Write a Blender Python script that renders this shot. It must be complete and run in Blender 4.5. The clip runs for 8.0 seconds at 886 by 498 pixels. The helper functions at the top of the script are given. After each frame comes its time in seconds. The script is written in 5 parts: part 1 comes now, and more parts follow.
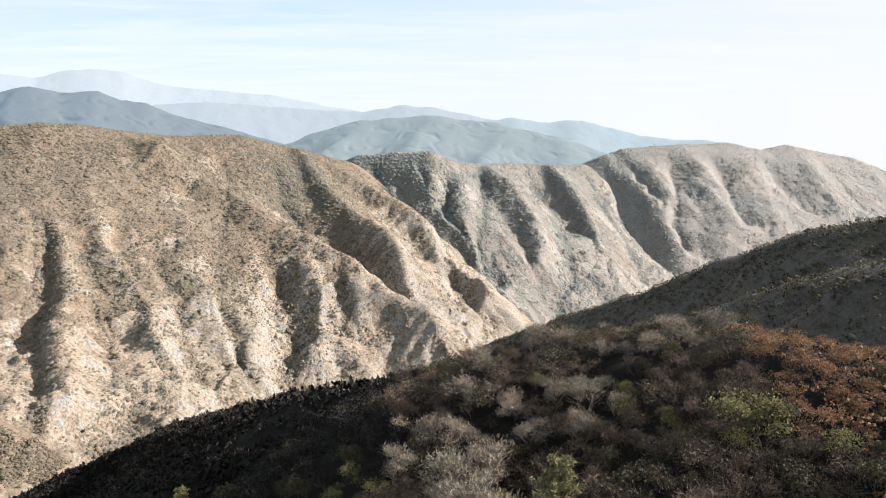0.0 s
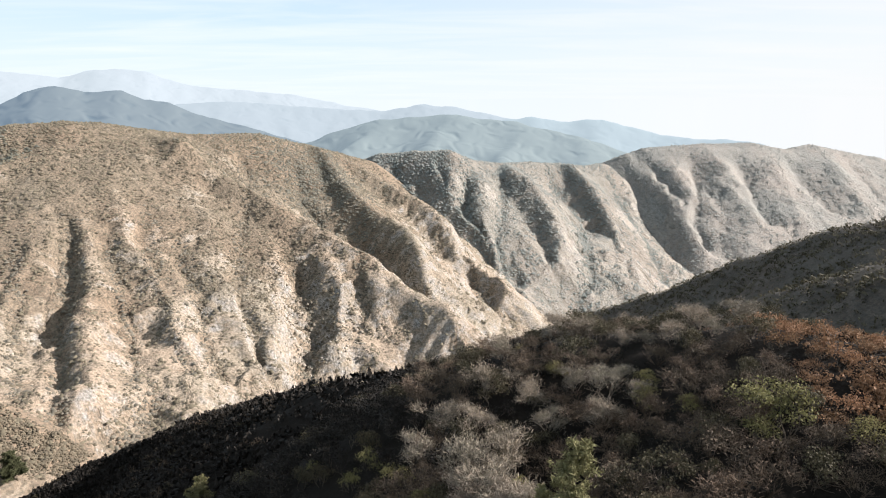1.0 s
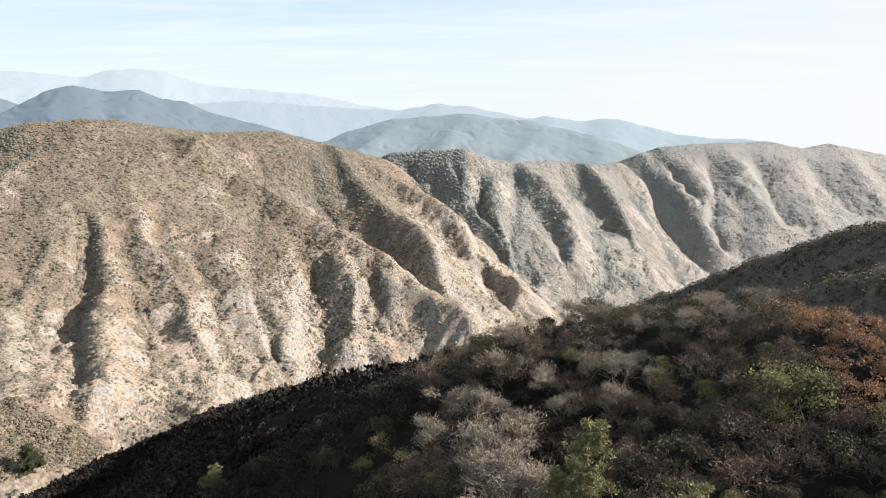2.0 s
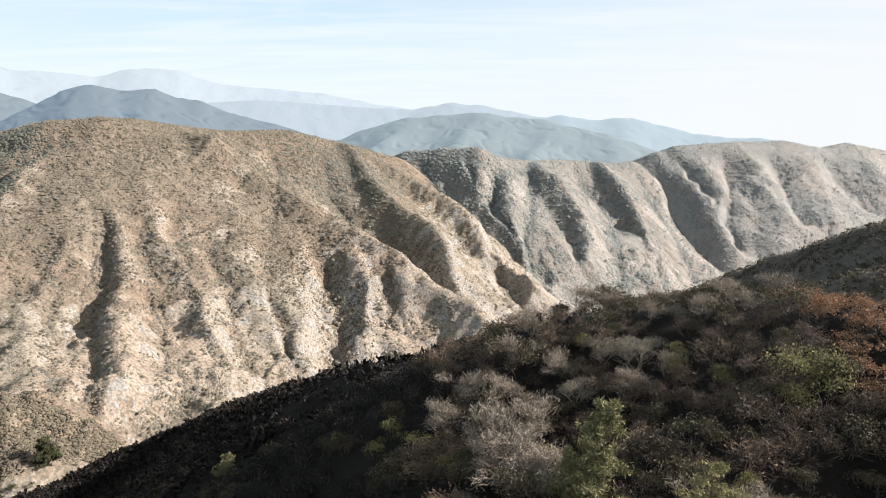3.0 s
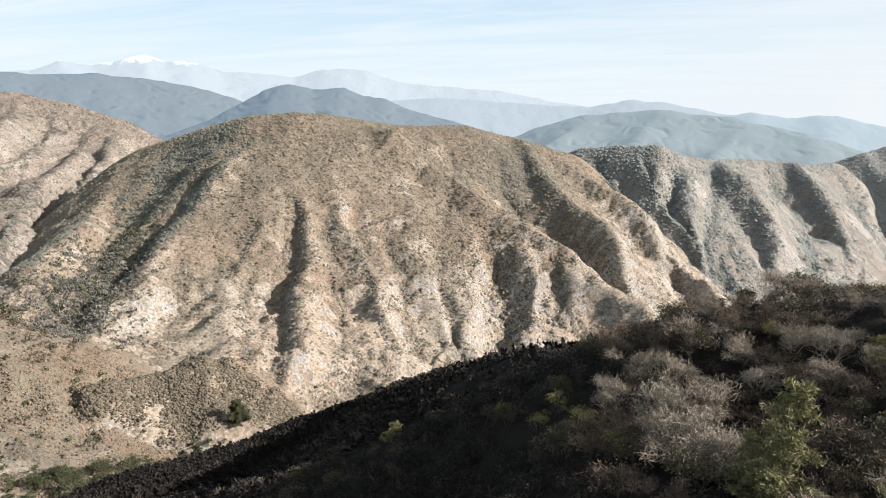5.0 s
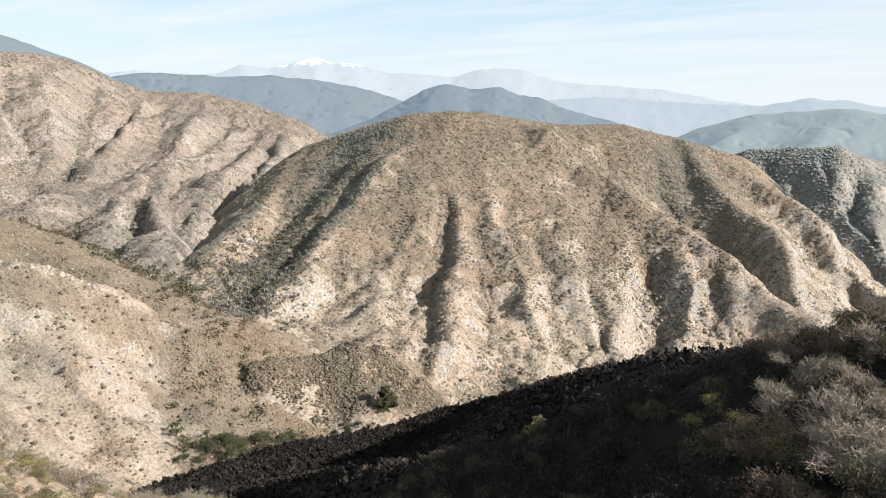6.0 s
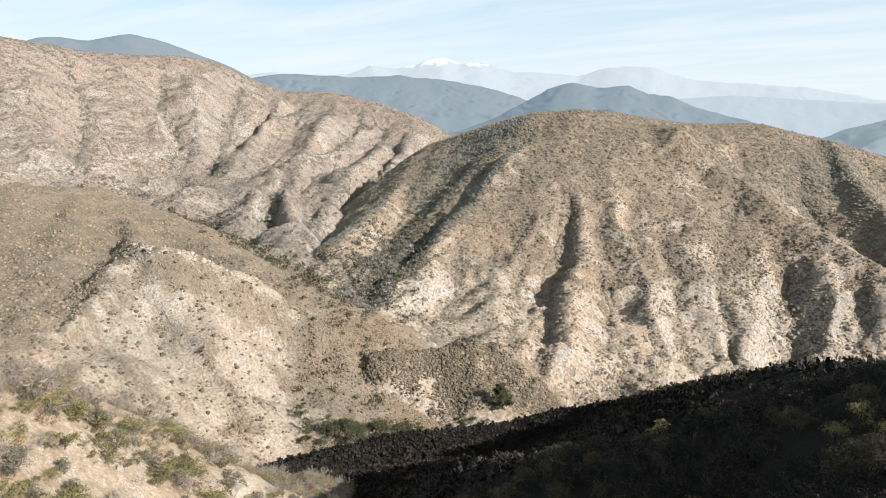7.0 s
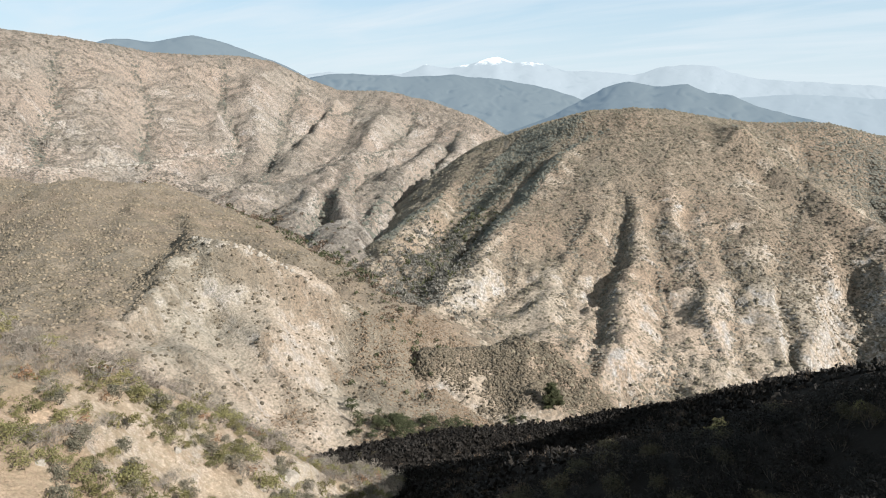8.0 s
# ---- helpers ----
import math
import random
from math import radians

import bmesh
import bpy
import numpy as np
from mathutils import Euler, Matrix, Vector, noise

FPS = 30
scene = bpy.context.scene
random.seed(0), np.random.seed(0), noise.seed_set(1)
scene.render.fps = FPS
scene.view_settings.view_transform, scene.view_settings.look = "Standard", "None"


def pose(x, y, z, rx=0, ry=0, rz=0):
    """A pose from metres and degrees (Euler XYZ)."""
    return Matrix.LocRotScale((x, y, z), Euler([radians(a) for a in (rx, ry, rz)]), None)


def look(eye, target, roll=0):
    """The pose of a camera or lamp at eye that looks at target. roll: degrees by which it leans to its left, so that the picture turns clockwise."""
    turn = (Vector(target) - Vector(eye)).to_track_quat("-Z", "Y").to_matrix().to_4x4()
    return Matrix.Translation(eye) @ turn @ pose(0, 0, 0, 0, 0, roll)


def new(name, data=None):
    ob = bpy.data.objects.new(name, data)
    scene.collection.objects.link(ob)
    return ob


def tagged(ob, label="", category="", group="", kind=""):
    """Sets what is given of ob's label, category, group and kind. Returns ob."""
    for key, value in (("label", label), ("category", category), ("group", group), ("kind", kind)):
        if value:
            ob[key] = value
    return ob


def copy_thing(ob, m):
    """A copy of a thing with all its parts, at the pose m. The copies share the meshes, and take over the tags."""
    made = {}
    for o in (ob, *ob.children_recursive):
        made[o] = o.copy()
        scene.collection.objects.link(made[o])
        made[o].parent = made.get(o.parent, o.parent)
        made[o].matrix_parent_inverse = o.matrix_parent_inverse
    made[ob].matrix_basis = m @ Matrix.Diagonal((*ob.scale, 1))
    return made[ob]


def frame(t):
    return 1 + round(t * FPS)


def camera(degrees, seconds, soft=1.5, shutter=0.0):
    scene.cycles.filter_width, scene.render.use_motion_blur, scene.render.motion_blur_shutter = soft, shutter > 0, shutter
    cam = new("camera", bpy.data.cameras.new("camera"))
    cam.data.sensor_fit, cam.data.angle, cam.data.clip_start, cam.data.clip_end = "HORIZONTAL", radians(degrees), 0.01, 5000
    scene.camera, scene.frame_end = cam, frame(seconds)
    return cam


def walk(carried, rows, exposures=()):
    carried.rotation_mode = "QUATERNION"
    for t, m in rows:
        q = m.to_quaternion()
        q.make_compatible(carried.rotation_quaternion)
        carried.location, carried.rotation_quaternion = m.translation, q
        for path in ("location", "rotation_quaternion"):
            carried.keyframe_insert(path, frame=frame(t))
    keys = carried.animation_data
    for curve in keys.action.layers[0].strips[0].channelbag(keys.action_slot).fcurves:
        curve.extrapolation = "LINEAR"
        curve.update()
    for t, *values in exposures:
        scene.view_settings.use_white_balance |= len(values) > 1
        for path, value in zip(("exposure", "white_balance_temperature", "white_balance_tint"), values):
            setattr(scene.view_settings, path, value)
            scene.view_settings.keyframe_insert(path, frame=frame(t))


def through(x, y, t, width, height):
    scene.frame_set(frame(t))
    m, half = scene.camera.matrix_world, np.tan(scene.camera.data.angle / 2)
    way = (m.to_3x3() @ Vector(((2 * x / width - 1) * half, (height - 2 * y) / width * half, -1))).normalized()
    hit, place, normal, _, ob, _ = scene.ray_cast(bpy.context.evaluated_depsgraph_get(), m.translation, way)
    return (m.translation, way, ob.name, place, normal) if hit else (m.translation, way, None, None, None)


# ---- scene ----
# ---------------------------------------------------------------- camera
cam = camera(64.01, 8.0, 1.05)
PATH = [
    (0.0, pose(-0.00, 0.00, 300.00, 79.31, 0.00, -0.00)),
    (0.5, pose(-0.00, -0.02, 299.48, 79.27, 0.00, 0.73)),
    (1.0, pose(0.00, 0.01, 298.83, 79.27, 0.00, 1.55)),
    (1.5, pose(0.01, 0.04, 298.17, 79.26, 0.00, 2.11)),
    (3.0, pose(0.09, 0.11, 296.17, 79.19, 0.00, 3.82)),
    (3.5, pose(0.04, 0.10, 295.49, 79.18, 0.00, 4.14)),
    (4.0, pose(0.01, 0.09, 294.85, 79.12, 0.00, 5.94)),
    (4.5, pose(-0.08, -0.01, 294.30, 79.05, 0.00, 11.11)),
    (5.0, pose(-0.12, -0.05, 293.75, 79.03, 0.00, 17.72)),
    (6.5, pose(-0.21, -0.27, 292.03, 78.98, 0.00, 35.08)),
    (7.0, pose(-0.54, -0.35, 291.43, 78.96, 0.00, 39.79)),
    (7.5, pose(-0.62, -0.25, 290.70, 78.93, 0.00, 43.88)),
    (8.0, pose(-0.90, -0.47, 290.00, 78.93, 0.00, 44.02)),
]
walk(cam, PATH, [(0.0, 1.54, 6500, 13.5), (4.0, 1.49, 6450, 13.5), (5.0, 1.46, 6440, 13.0), (6.5, 1.47, 6500, 12.6), (7.2, 1.42, 6430, 11.6), (8.0, 1.28, 6270, 9.6)])

# ---------------------------------------------------------------- world and sun
SUN_AZ, SUN_EL = 80.0, 28.0        # degrees to the right of straight ahead (+y), and above the horizon
sun_way = Vector((math.sin(radians(SUN_AZ)) * math.cos(radians(SUN_EL)), math.cos(radians(SUN_AZ)) * math.cos(radians(SUN_EL)), math.sin(radians(SUN_EL))))
lamp = bpy.data.lights.new("sun", "SUN")
lamp.energy, lamp.angle, lamp.color = 4.7, radians(0.53), (1.0, 0.955, 0.9)
sun = new("sun", lamp)
sun.matrix_world = look(sun_way * 400, (0, 0, 0))


def sky_world():
    world = bpy.data.worlds.new("hazy_sky")
    scene.world = world
    world.use_nodes = True
    nt = world.node_tree
    n, l = nt.nodes, nt.links
    out, bg = n["World Output"], n["Background"]
    co = n.new("ShaderNodeTexCoord")
    sep = n.new("ShaderNodeSeparateXYZ")
    l.new(co.outputs["Generated"], sep.inputs[0])
    up = n.new("ShaderNodeMath"); up.operation = "MAXIMUM"; up.inputs[1].default_value = 0.02
    l.new(sep.outputs["Z"], up.inputs[0])
    com = n.new("ShaderNodeCombineXYZ")
    l.new(sep.outputs["X"], com.inputs["X"]); l.new(sep.outputs["Y"], com.inputs["Y"]); l.new(up.outputs[0], com.inputs["Z"])
    sky = n.new("ShaderNodeTexSky")
    sky.sky_type, sky.sun_disc = "NISHITA", False
    sky.sun_elevation, sky.sun_rotation = radians(SUN_EL), radians(SUN_AZ)
    sky.air_density, sky.dust_density, sky.ozone_density, sky.altitude = 1.0, 1.5, 1.0, 700
    l.new(com.outputs[0], sky.inputs["Vector"])
    # thin cirrus: streaks laid out on a flat layer high above
    div = n.new("ShaderNodeVectorMath"); div.operation = "DIVIDE"
    lift = n.new("ShaderNodeMath"); lift.operation = "ADD"; lift.inputs[1].default_value = 0.06
    l.new(up.outputs[0], lift.inputs[0])
    den = n.new("ShaderNodeCombineXYZ")
    for k in "XYZ":
        l.new(lift.outputs[0], den.inputs[k])
    l.new(com.outputs[0], div.inputs[0]); l.new(den.outputs[0], div.inputs[1])
    mp = n.new("ShaderNodeMapping"); mp.inputs["Rotation"].default_value = (0, 0, radians(35)); mp.inputs["Scale"].default_value = (0.35, 1.1, 0.0)
    l.new(div.outputs[0], mp.inputs["Vector"])
    tex = n.new("ShaderNodeTexNoise"); tex.inputs["Scale"].default_value = 1.3; tex.inputs["Detail"].default_value = 7; tex.inputs["Roughness"].default_value = 0.58; tex.inputs["Distortion"].default_value = 0.5
    l.new(mp.outputs[0], tex.inputs["Vector"])
    streak = n.new("ShaderNodeMapRange"); streak.inputs["From Min"].default_value = 0.42; streak.inputs["From Max"].default_value = 0.8; streak.inputs["To Max"].default_value = 0.8
    l.new(tex.outputs["Fac"], streak.inputs["Value"])
    # milky haze: strongest at the horizon
    low = n.new("ShaderNodeMapRange"); low.interpolation_type = "SMOOTHSTEP"
    low.inputs["From Min"].default_value = -0.02; low.inputs["From Max"].default_value = 0.22; low.inputs["To Min"].default_value = 0.85; low.inputs["To Max"].default_value = 0.12
    l.new(sep.outputs["Z"], low.inputs["Value"])
    # ... and towards the sun
    dot = n.new("ShaderNodeVectorMath"); dot.operation = "DOT_PRODUCT"; dot.inputs[1].default_value = sun_way
    l.new(co.outputs["Generated"], dot.inputs[0])
    glow = n.new("ShaderNodeMapRange"); glow.inputs["From Min"].default_value = 0.0; glow.inputs["From Max"].default_value = 1.0; glow.inputs["To Min"].default_value = 0.0; glow.inputs["To Max"].default_value = 0.9
    l.new(dot.outputs["Value"], glow.inputs["Value"])
    m1 = n.new("ShaderNodeMix"); m1.data_type = "RGBA"
    m1.inputs["B"].default_value = HAZE
    m0 = n.new("ShaderNodeMix"); m0.data_type = "RGBA"; m0.inputs["Factor"].default_value = 0.6; m0.inputs["B"].default_value = BLUE
    l.new(sky.outputs[0], m0.inputs["A"])
    l.new(low.outputs[0], m1.inputs["Factor"]); l.new(m0.outputs["Result"], m1.inputs["A"])
    m2 = n.new("ShaderNodeMix"); m2.data_type = "RGBA"; m2.inputs["B"].default_value = CLOUD
    l.new(streak.outputs[0], m2.inputs["Factor"]); l.new(m1.outputs["Result"], m2.inputs["A"])
    m3 = n.new("ShaderNodeMix"); m3.data_type = "RGBA"; m3.inputs["B"].default_value = GLARE
    l.new(glow.outputs[0], m3.inputs["Factor"]); l.new(m2.outputs["Result"], m3.inputs["A"])
    l.new(m3.outputs["Result"], bg.inputs["Color"])
    bg.inputs["Strength"].default_value = 0.056
    return world


HAZE, CLOUD, GLARE, BLUE = (5.75, 6.3, 6.55, 1), (6.0, 6.45, 6.7, 1), (5.9, 5.8, 5.6, 1), (3.6, 5.5, 6.7, 1)
sky_world()

# ---------------------------------------------------------------- noise and relief
# ridge lines of the hills: places along each, fall to both sides, rounding
MAIN = []
MAIN.append(([(-659, 698, 200), (-622, 691, 233), (-569, 684, 255), (-518, 674, 268), (-474, 669, 279), (-423, 668, 290), (-385, 684, 292), (-366, 712, 290), (-342, 756, 283)], 0.6, 16))
MAIN.append(([(-366, 712, 290), (-342, 756, 283), (-307, 804, 277), (-248, 865, 276), (-208, 927, 261), (-175, 985, 248), (-141, 1020, 235)], 0.75, 16))
MAIN.append(([(-569, 684, 255), (-506, 527, 207), (-462, 444, 192), (-431, 381, 185), (-407, 340, 181)], 0.7, 14))
MAIN.append(([(-385, 684, 291), (-396, 608, 246), (-407, 557, 226), (-401, 499, 202), (-368, 422, 176), (-337, 356, 162), (-304, 291, 159)], 0.72, 16))
MAIN.append(([(-385, 684, 291), (-335, 649, 239), (-321, 611, 210), (-292, 553, 183), (-258, 497, 168), (-238, 428, 158), (-231, 374, 155)], 0.76, 7))
MAIN.append(([(-392, 622, 248), (-365, 544, 201), (-335, 486, 172), (-299, 431, 154), (-266, 369, 145)], 0.5, 18))
MAIN.append(([(-325, 659, 233), (-276, 605, 188), (-241, 549, 162), (-207, 488, 144), (-179, 418, 135)], 0.6, 12))
MAIN.append(([(-258, 710, 224), (-230, 640, 185), (-206, 579, 157), (-191, 505, 136)], 0.6, 10))
MAIN.append(([(-325, 731, 279), (-276, 700, 270), (-235, 690, 237), (-190, 680, 217), (-153, 668, 199), (-122, 655, 186), (-87, 640, 170), (-54, 622, 151), (-24, 605, 137), (-5, 590, 128)], 0.75, 8))
MAIN.append(([(-172, 701, 194), (-148, 638, 159), (-133, 575, 129), (-132, 503, 115), (-145, 447, 116)], 0.95, 6))
MAIN.append(([(-138, 702, 185), (-125, 638, 148), (-110, 590, 114), (-90, 553, 92)], 1.0, 6))
MAIN.append(([(-92, 694, 164), (-72, 656, 122), (-48, 618, 89)], 0.68, 8))
MAIN.append(([(-263, 263, 163), (-260, 284, 161), (-250, 302, 160), (-243, 315, 162), (-229, 326, 159), (-216, 325, 150)], 0.75, 6))
MAIN.append(([(-243, 315, 162), (-230, 300, 155), (-219, 288, 148)], 0.8, 6))
MAIN.append(([(-208, 927, 261), (-187, 910, 258), (-140, 915, 241), (-98, 905, 214), (-62, 890, 196), (-33, 870, 179), (-12, 850, 156), (14, 825, 135), (38, 800, 116), (51, 780, 105), (38, 740, 90)], 0.75, 8))
MAIN.append(([(-182, 905, 257), (-154, 855, 233), (-121, 800, 210), (-88, 765, 191), (-61, 738, 179), (-41, 705, 159), (-33, 675, 135)], 0.8, 6))
RIGHT_RIDGE = []
RIGHT_RIDGE.append(([(-196, 1103, 226), (-152, 1100, 229), (-124, 1083, 240), (-71, 1068, 244), (-20, 1062, 247), (14, 1100, 231), (61, 1178, 220), (115, 1255, 218), (236, 1380, 203), (279, 1433, 204)], 0.9, 14))
RIGHT_RIDGE.append(([(-71, 1065, 246), (-56, 1025, 207), (-31, 995, 184), (-7, 965, 157), (27, 930, 125), (55, 890, 88)], 0.62, 6))
RIGHT_RIDGE.append(([(61, 1178, 220), (79, 1100, 221), (111, 1060, 191), (132, 1020, 158), (135, 985, 127), (129, 955, 103), (107, 925, 76), (77, 880, 38)], 0.62, 6))
RIGHT_RIDGE.append(([(173, 1319, 210), (196, 1290, 211), (222, 1230, 174), (241, 1170, 138), (248, 1110, 101), (260, 1060, 66), (258, 1010, 43)], 0.62, 6))
FAR_RIDGE = []
FAR_RIDGE.append(([(254, 1478, 184), (291, 1492, 200), (378, 1514, 229), (511, 1558, 237), (649, 1625, 237), (743, 1661, 220), (820, 1714, 230), (932, 1770, 211), (1037, 1803, 193), (1137, 1825, 157), (1242, 1816, 108)], 0.62, 18))
FAR_RIDGE.append(([(343, 1490, 220), (371, 1420, 169), (397, 1350, 123), (418, 1290, 87), (418, 1220, 45)], 0.62, 8))
FAR_RIDGE.append(([(514, 1545, 231), (524, 1470, 178), (536, 1400, 137), (543, 1330, 94), (530, 1260, 53)], 0.62, 8))
FAR_RIDGE.append(([(656, 1610, 228), (663, 1510, 157), (665, 1440, 121), (666, 1360, 78)], 0.62, 8))
FAR_RIDGE.append(([(820, 1714, 227), (889, 1599, 131), (902, 1441, 78)], 0.78, 8))
EAST_HILL = []
EAST_HILL.append(([(187, 272, 265), (184, 292, 258), (175, 326, 247), (167, 347, 236), (155, 369, 226), (139, 407, 204), (123, 433, 189), (107, 468, 171), (75, 515, 143)], 0.6, 10))
EAST_HILL.append(([(137, 197, 263), (134, 211, 256), (126, 222, 252), (119, 237, 244), (108, 253, 231), (94, 274, 219)], 0.6, 10))
KNOB_HILL = []
KNOB_HILL.append(([(-744, 159, 234), (-674, 192, 226), (-643, 223, 231), (-627, 264, 224), (-576, 280, 210), (-492, 269, 203), (-418, 257, 201), (-359, 256, 188)], 0.45, 25))
KNOB_HILL.append(([(-540, 262, 209), (-394, 196, 214), (-360, 187, 220), (-346, 201, 213), (-326, 224, 199), (-303, 238, 184), (-284, 246, 170), (-272, 243, 157)], 0.7, 4))
KNOB_HILL.append(([(-371, 188, 216), (-355, 163, 210), (-337, 143, 202), (-320, 117, 197)], 0.75, 4))
KNOB_HILL.append(([(-546, 250, 206), (-481, 199, 205), (-421, 162, 204), (-377, 136, 202), (-338, 111, 197)], 0.35, 25))
KNOB_HILL.append(([(-643, 223, 230), (-535, 167, 210), (-452, 130, 204), (-387, 104, 200), (-331, 81, 200)], 0.45, 25))
KNOB_HILL.append(([(-627, 264, 223), (-502, 201, 210), (-439, 171, 203)], 0.45, 20))
KNOB_HILL.append(([(-346, 201, 208), (-300, 182, 190), (-271, 172, 173), (-250, 175, 159)], 0.85, 9))
WEST_MOUNTAIN = []
WEST_MOUNTAIN.append(([(-1230, 227, 417), (-1257, 336, 411), (-1261, 425, 406), (-1264, 505, 399), (-1262, 561, 390), (-1252, 628, 388), (-1236, 721, 390), (-1229, 790, 382), (-1226, 866, 355), (-1186, 920, 330), (-1112, 977, 328), (-1028, 1023, 310), (-950, 1056, 280), (-874, 1068, 243)], 0.75, 20))
WEST_MOUNTAIN.append(([(-1261, 424, 406), (-1166, 394, 337), (-1065, 348, 279), (-956, 295, 240), (-914, 262, 223)], 0.6, 9))
WEST_MOUNTAIN.append(([(-1252, 628, 388), (-1149, 543, 313), (-1055, 460, 262), (-940, 399, 225), (-901, 388, 217)], 0.6, 9))
WEST_MOUNTAIN.append(([(-1234, 781, 384), (-1152, 667, 296), (-1036, 566, 243), (-946, 480, 216)], 0.6, 9))
WEST_MOUNTAIN.append(([(-1186, 920, 330), (-1109, 805, 286), (-1018, 691, 239), (-858, 535, 218), (-736, 427, 204)], 0.6, 9))
WEST_MOUNTAIN.append(([(-1097, 994, 325), (-1007, 870, 275), (-912, 750, 227), (-746, 556, 208), (-616, 429, 201), (-470, 315, 192)], 0.6, 8))
WEST_MOUNTAIN.append(([(-950, 1056, 280), (-865, 917, 237), (-808, 791, 225), (-688, 612, 208), (-604, 495, 196), (-508, 389, 188), (-436, 328, 181)], 0.6, 8))
NEAR_RIDGE = []
NEAR_RIDGE.append(([(45, 53, 280), (35, 53, 280), (31, 56, 280), (26, 61, 280), (20, 64, 278), (11, 67, 277.2), (6, 67, 276.4), (3, 79, 270.5), (-2, 91, 265), (-7, 102, 259.5), (-20, 111, 254), (-30, 132, 244.5), (-43, 149, 235), (-67, 194, 213.5), (-101, 250, 183), (-138, 272, 158)], 0.6, 6))
NEAR_RIDGE.append(([(60, 38, 282), (22, 48, 276.5), (12, 40, 273.5), (5, 38, 271.5), (-2, 56, 269), (-10, 60, 265.5), (-25, 62, 258), (-50, 80, 242), (-80, 104, 221), (-120, 130, 196), (-160, 152, 170), (-195, 185, 148)], 0.62, 8))
# added dark spur fitted to the camera's view; stands for shadow on the canyon floor
NEAR_RIDGE.append(([(-101, 250, 184), (-133, 242, 170), (-148, 221, 167), (-157, 197, 171), (-161, 179, 175), (-165, 157, 177), (-168, 137, 180), (-167, 125, 183), (-161, 112, 183)], 0.6, 5))
WEST_SLOPE = []
WEST_SLOPE.append(([(-110, -70, 275), (-135, 17, 256), (-136, 29, 252), (-136, 43, 244), (-136, 59, 233), (-136, 78, 217), (-137, 95, 202), (-150, 165, 160)], 0.5, 30))
RANGE_E = []
RANGE_E.append(([(-2203, 664, 436), (-2162, 786, 471), (-2136, 855, 492), (-2101, 937, 480), (-2047, 1050, 504), (-2002, 1133, 488), (-1944, 1231, 444), (-1898, 1300, 411), (-1859, 1355, 369)], 0.5, 20))
RANGE_A = []
RANGE_A.append(([(-2526, 1620, 392), (-2450, 1731, 415), (-2404, 1796, 431), (-2355, 1859, 436), (-2297, 1930, 430), (-2158, 2085, 426), (-2059, 2183, 433), (-1955, 2276, 415), (-1847, 2364, 400), (-1736, 2447, 370), (-1661, 2499, 339), (-1545, 2572, 280)], 0.5, 20))
RANGE_B = []
RANGE_B.append(([(-1630, 2026, 211), (-1503, 2122, 275), (-1423, 2176, 324), (-1351, 2222, 372), (-1293, 2255, 385), (-1210, 2301, 369), (-1120, 2346, 377), (-1061, 2373, 347), (-996, 2402, 341), (-929, 2428, 309), (-815, 2469, 273), (-705, 2502, 243), (-566, 2537, 196)], 0.5, 15))
RANGE_C = []
RANGE_C.append(([(-1669, 3525, 295), (-1442, 3624, 351), (-1266, 3689, 364), (-1068, 3751, 359), (-903, 3794, 340), (-674, 3841, 326), (-438, 3875, 318), (-211, 3894, 351), (-44, 3900, 334), (139, 3898, 298), (353, 3884, 259)], 0.5, 20))
RANGE_D = []
RANGE_D.append(([(-3857, 2320, 475), (-3675, 2598, 504), (-3595, 2708, 519), (-3468, 2869, 500), (-3308, 3051, 508), (-3200, 3165, 565), (-3088, 3274, 542), (-2985, 3368, 575), (-2880, 3458, 608), (-2800, 3523, 574), (-2691, 3607, 579), (-2551, 3707, 524), (-2382, 3818, 519), (-2211, 3919, 494), (-2043, 4009, 543), (-1945, 4058, 551), (-1804, 4123, 541), (-1732, 4153, 505), (-1590, 4209, 464), (-1372, 4286, 445), (-1212, 4333, 430), (-1039, 4378, 420), (-844, 4420, 374), (-642, 4454, 341), (-297, 4490, 280)], 0.5, 20))
RANGE_M1 = []
RANGE_M1.append(([(-606, 2219, 159), (-538, 2236, 188), (-469, 2252, 216), (-382, 2268, 251), (-259, 2285, 282), (-152, 2295, 290), (-26, 2300, 299), (64, 2299, 285), (172, 2294, 269), (279, 2283, 251), (403, 2264, 220), (507, 2243, 183), (609, 2218, 135)], 0.5, 20))
RANGE_M1.append(([(-26, 2300, 295), (-75, 2149, 240), (-133, 1996, 182)], 0.5, 14))
RANGE_M1.append(([(172, 2294, 269), (145, 2145, 207), (104, 1997, 167)], 0.5, 14))
RANGE_M1.append(([(-259, 2285, 282), (-309, 2128, 224), (-359, 2018, 180)], 0.5, 14))
RANGE_M1.append(([(350, 2273, 234), (370, 2169, 190), (355, 2070, 146)], 0.5, 14))
RANGE_M2 = []
RANGE_M2.append(([(37, 3000, 229), (178, 2995, 275), (294, 2986, 287), (433, 2969, 269), (545, 2950, 281), (635, 2932, 261), (788, 2895, 221), (934, 2851, 200), (1073, 2801, 198), (1187, 2755, 178)], 0.5, 20))
FLOOR = []
FLOOR.append(([(-903, 383, 224), (-698, 371, 205), (-546, 354, 188), (-380, 310, 171), (-306, 274, 162), (-252, 229, 154), (-214, 211, 148), (-164, 239, 152), (-150, 330, 138), (-40, 560, 110), (47, 658, 99), (243, 939, 77), (381, 1085, 63), (700, 1250, 20), (1100, 1400, -20)], 0.08, 0))


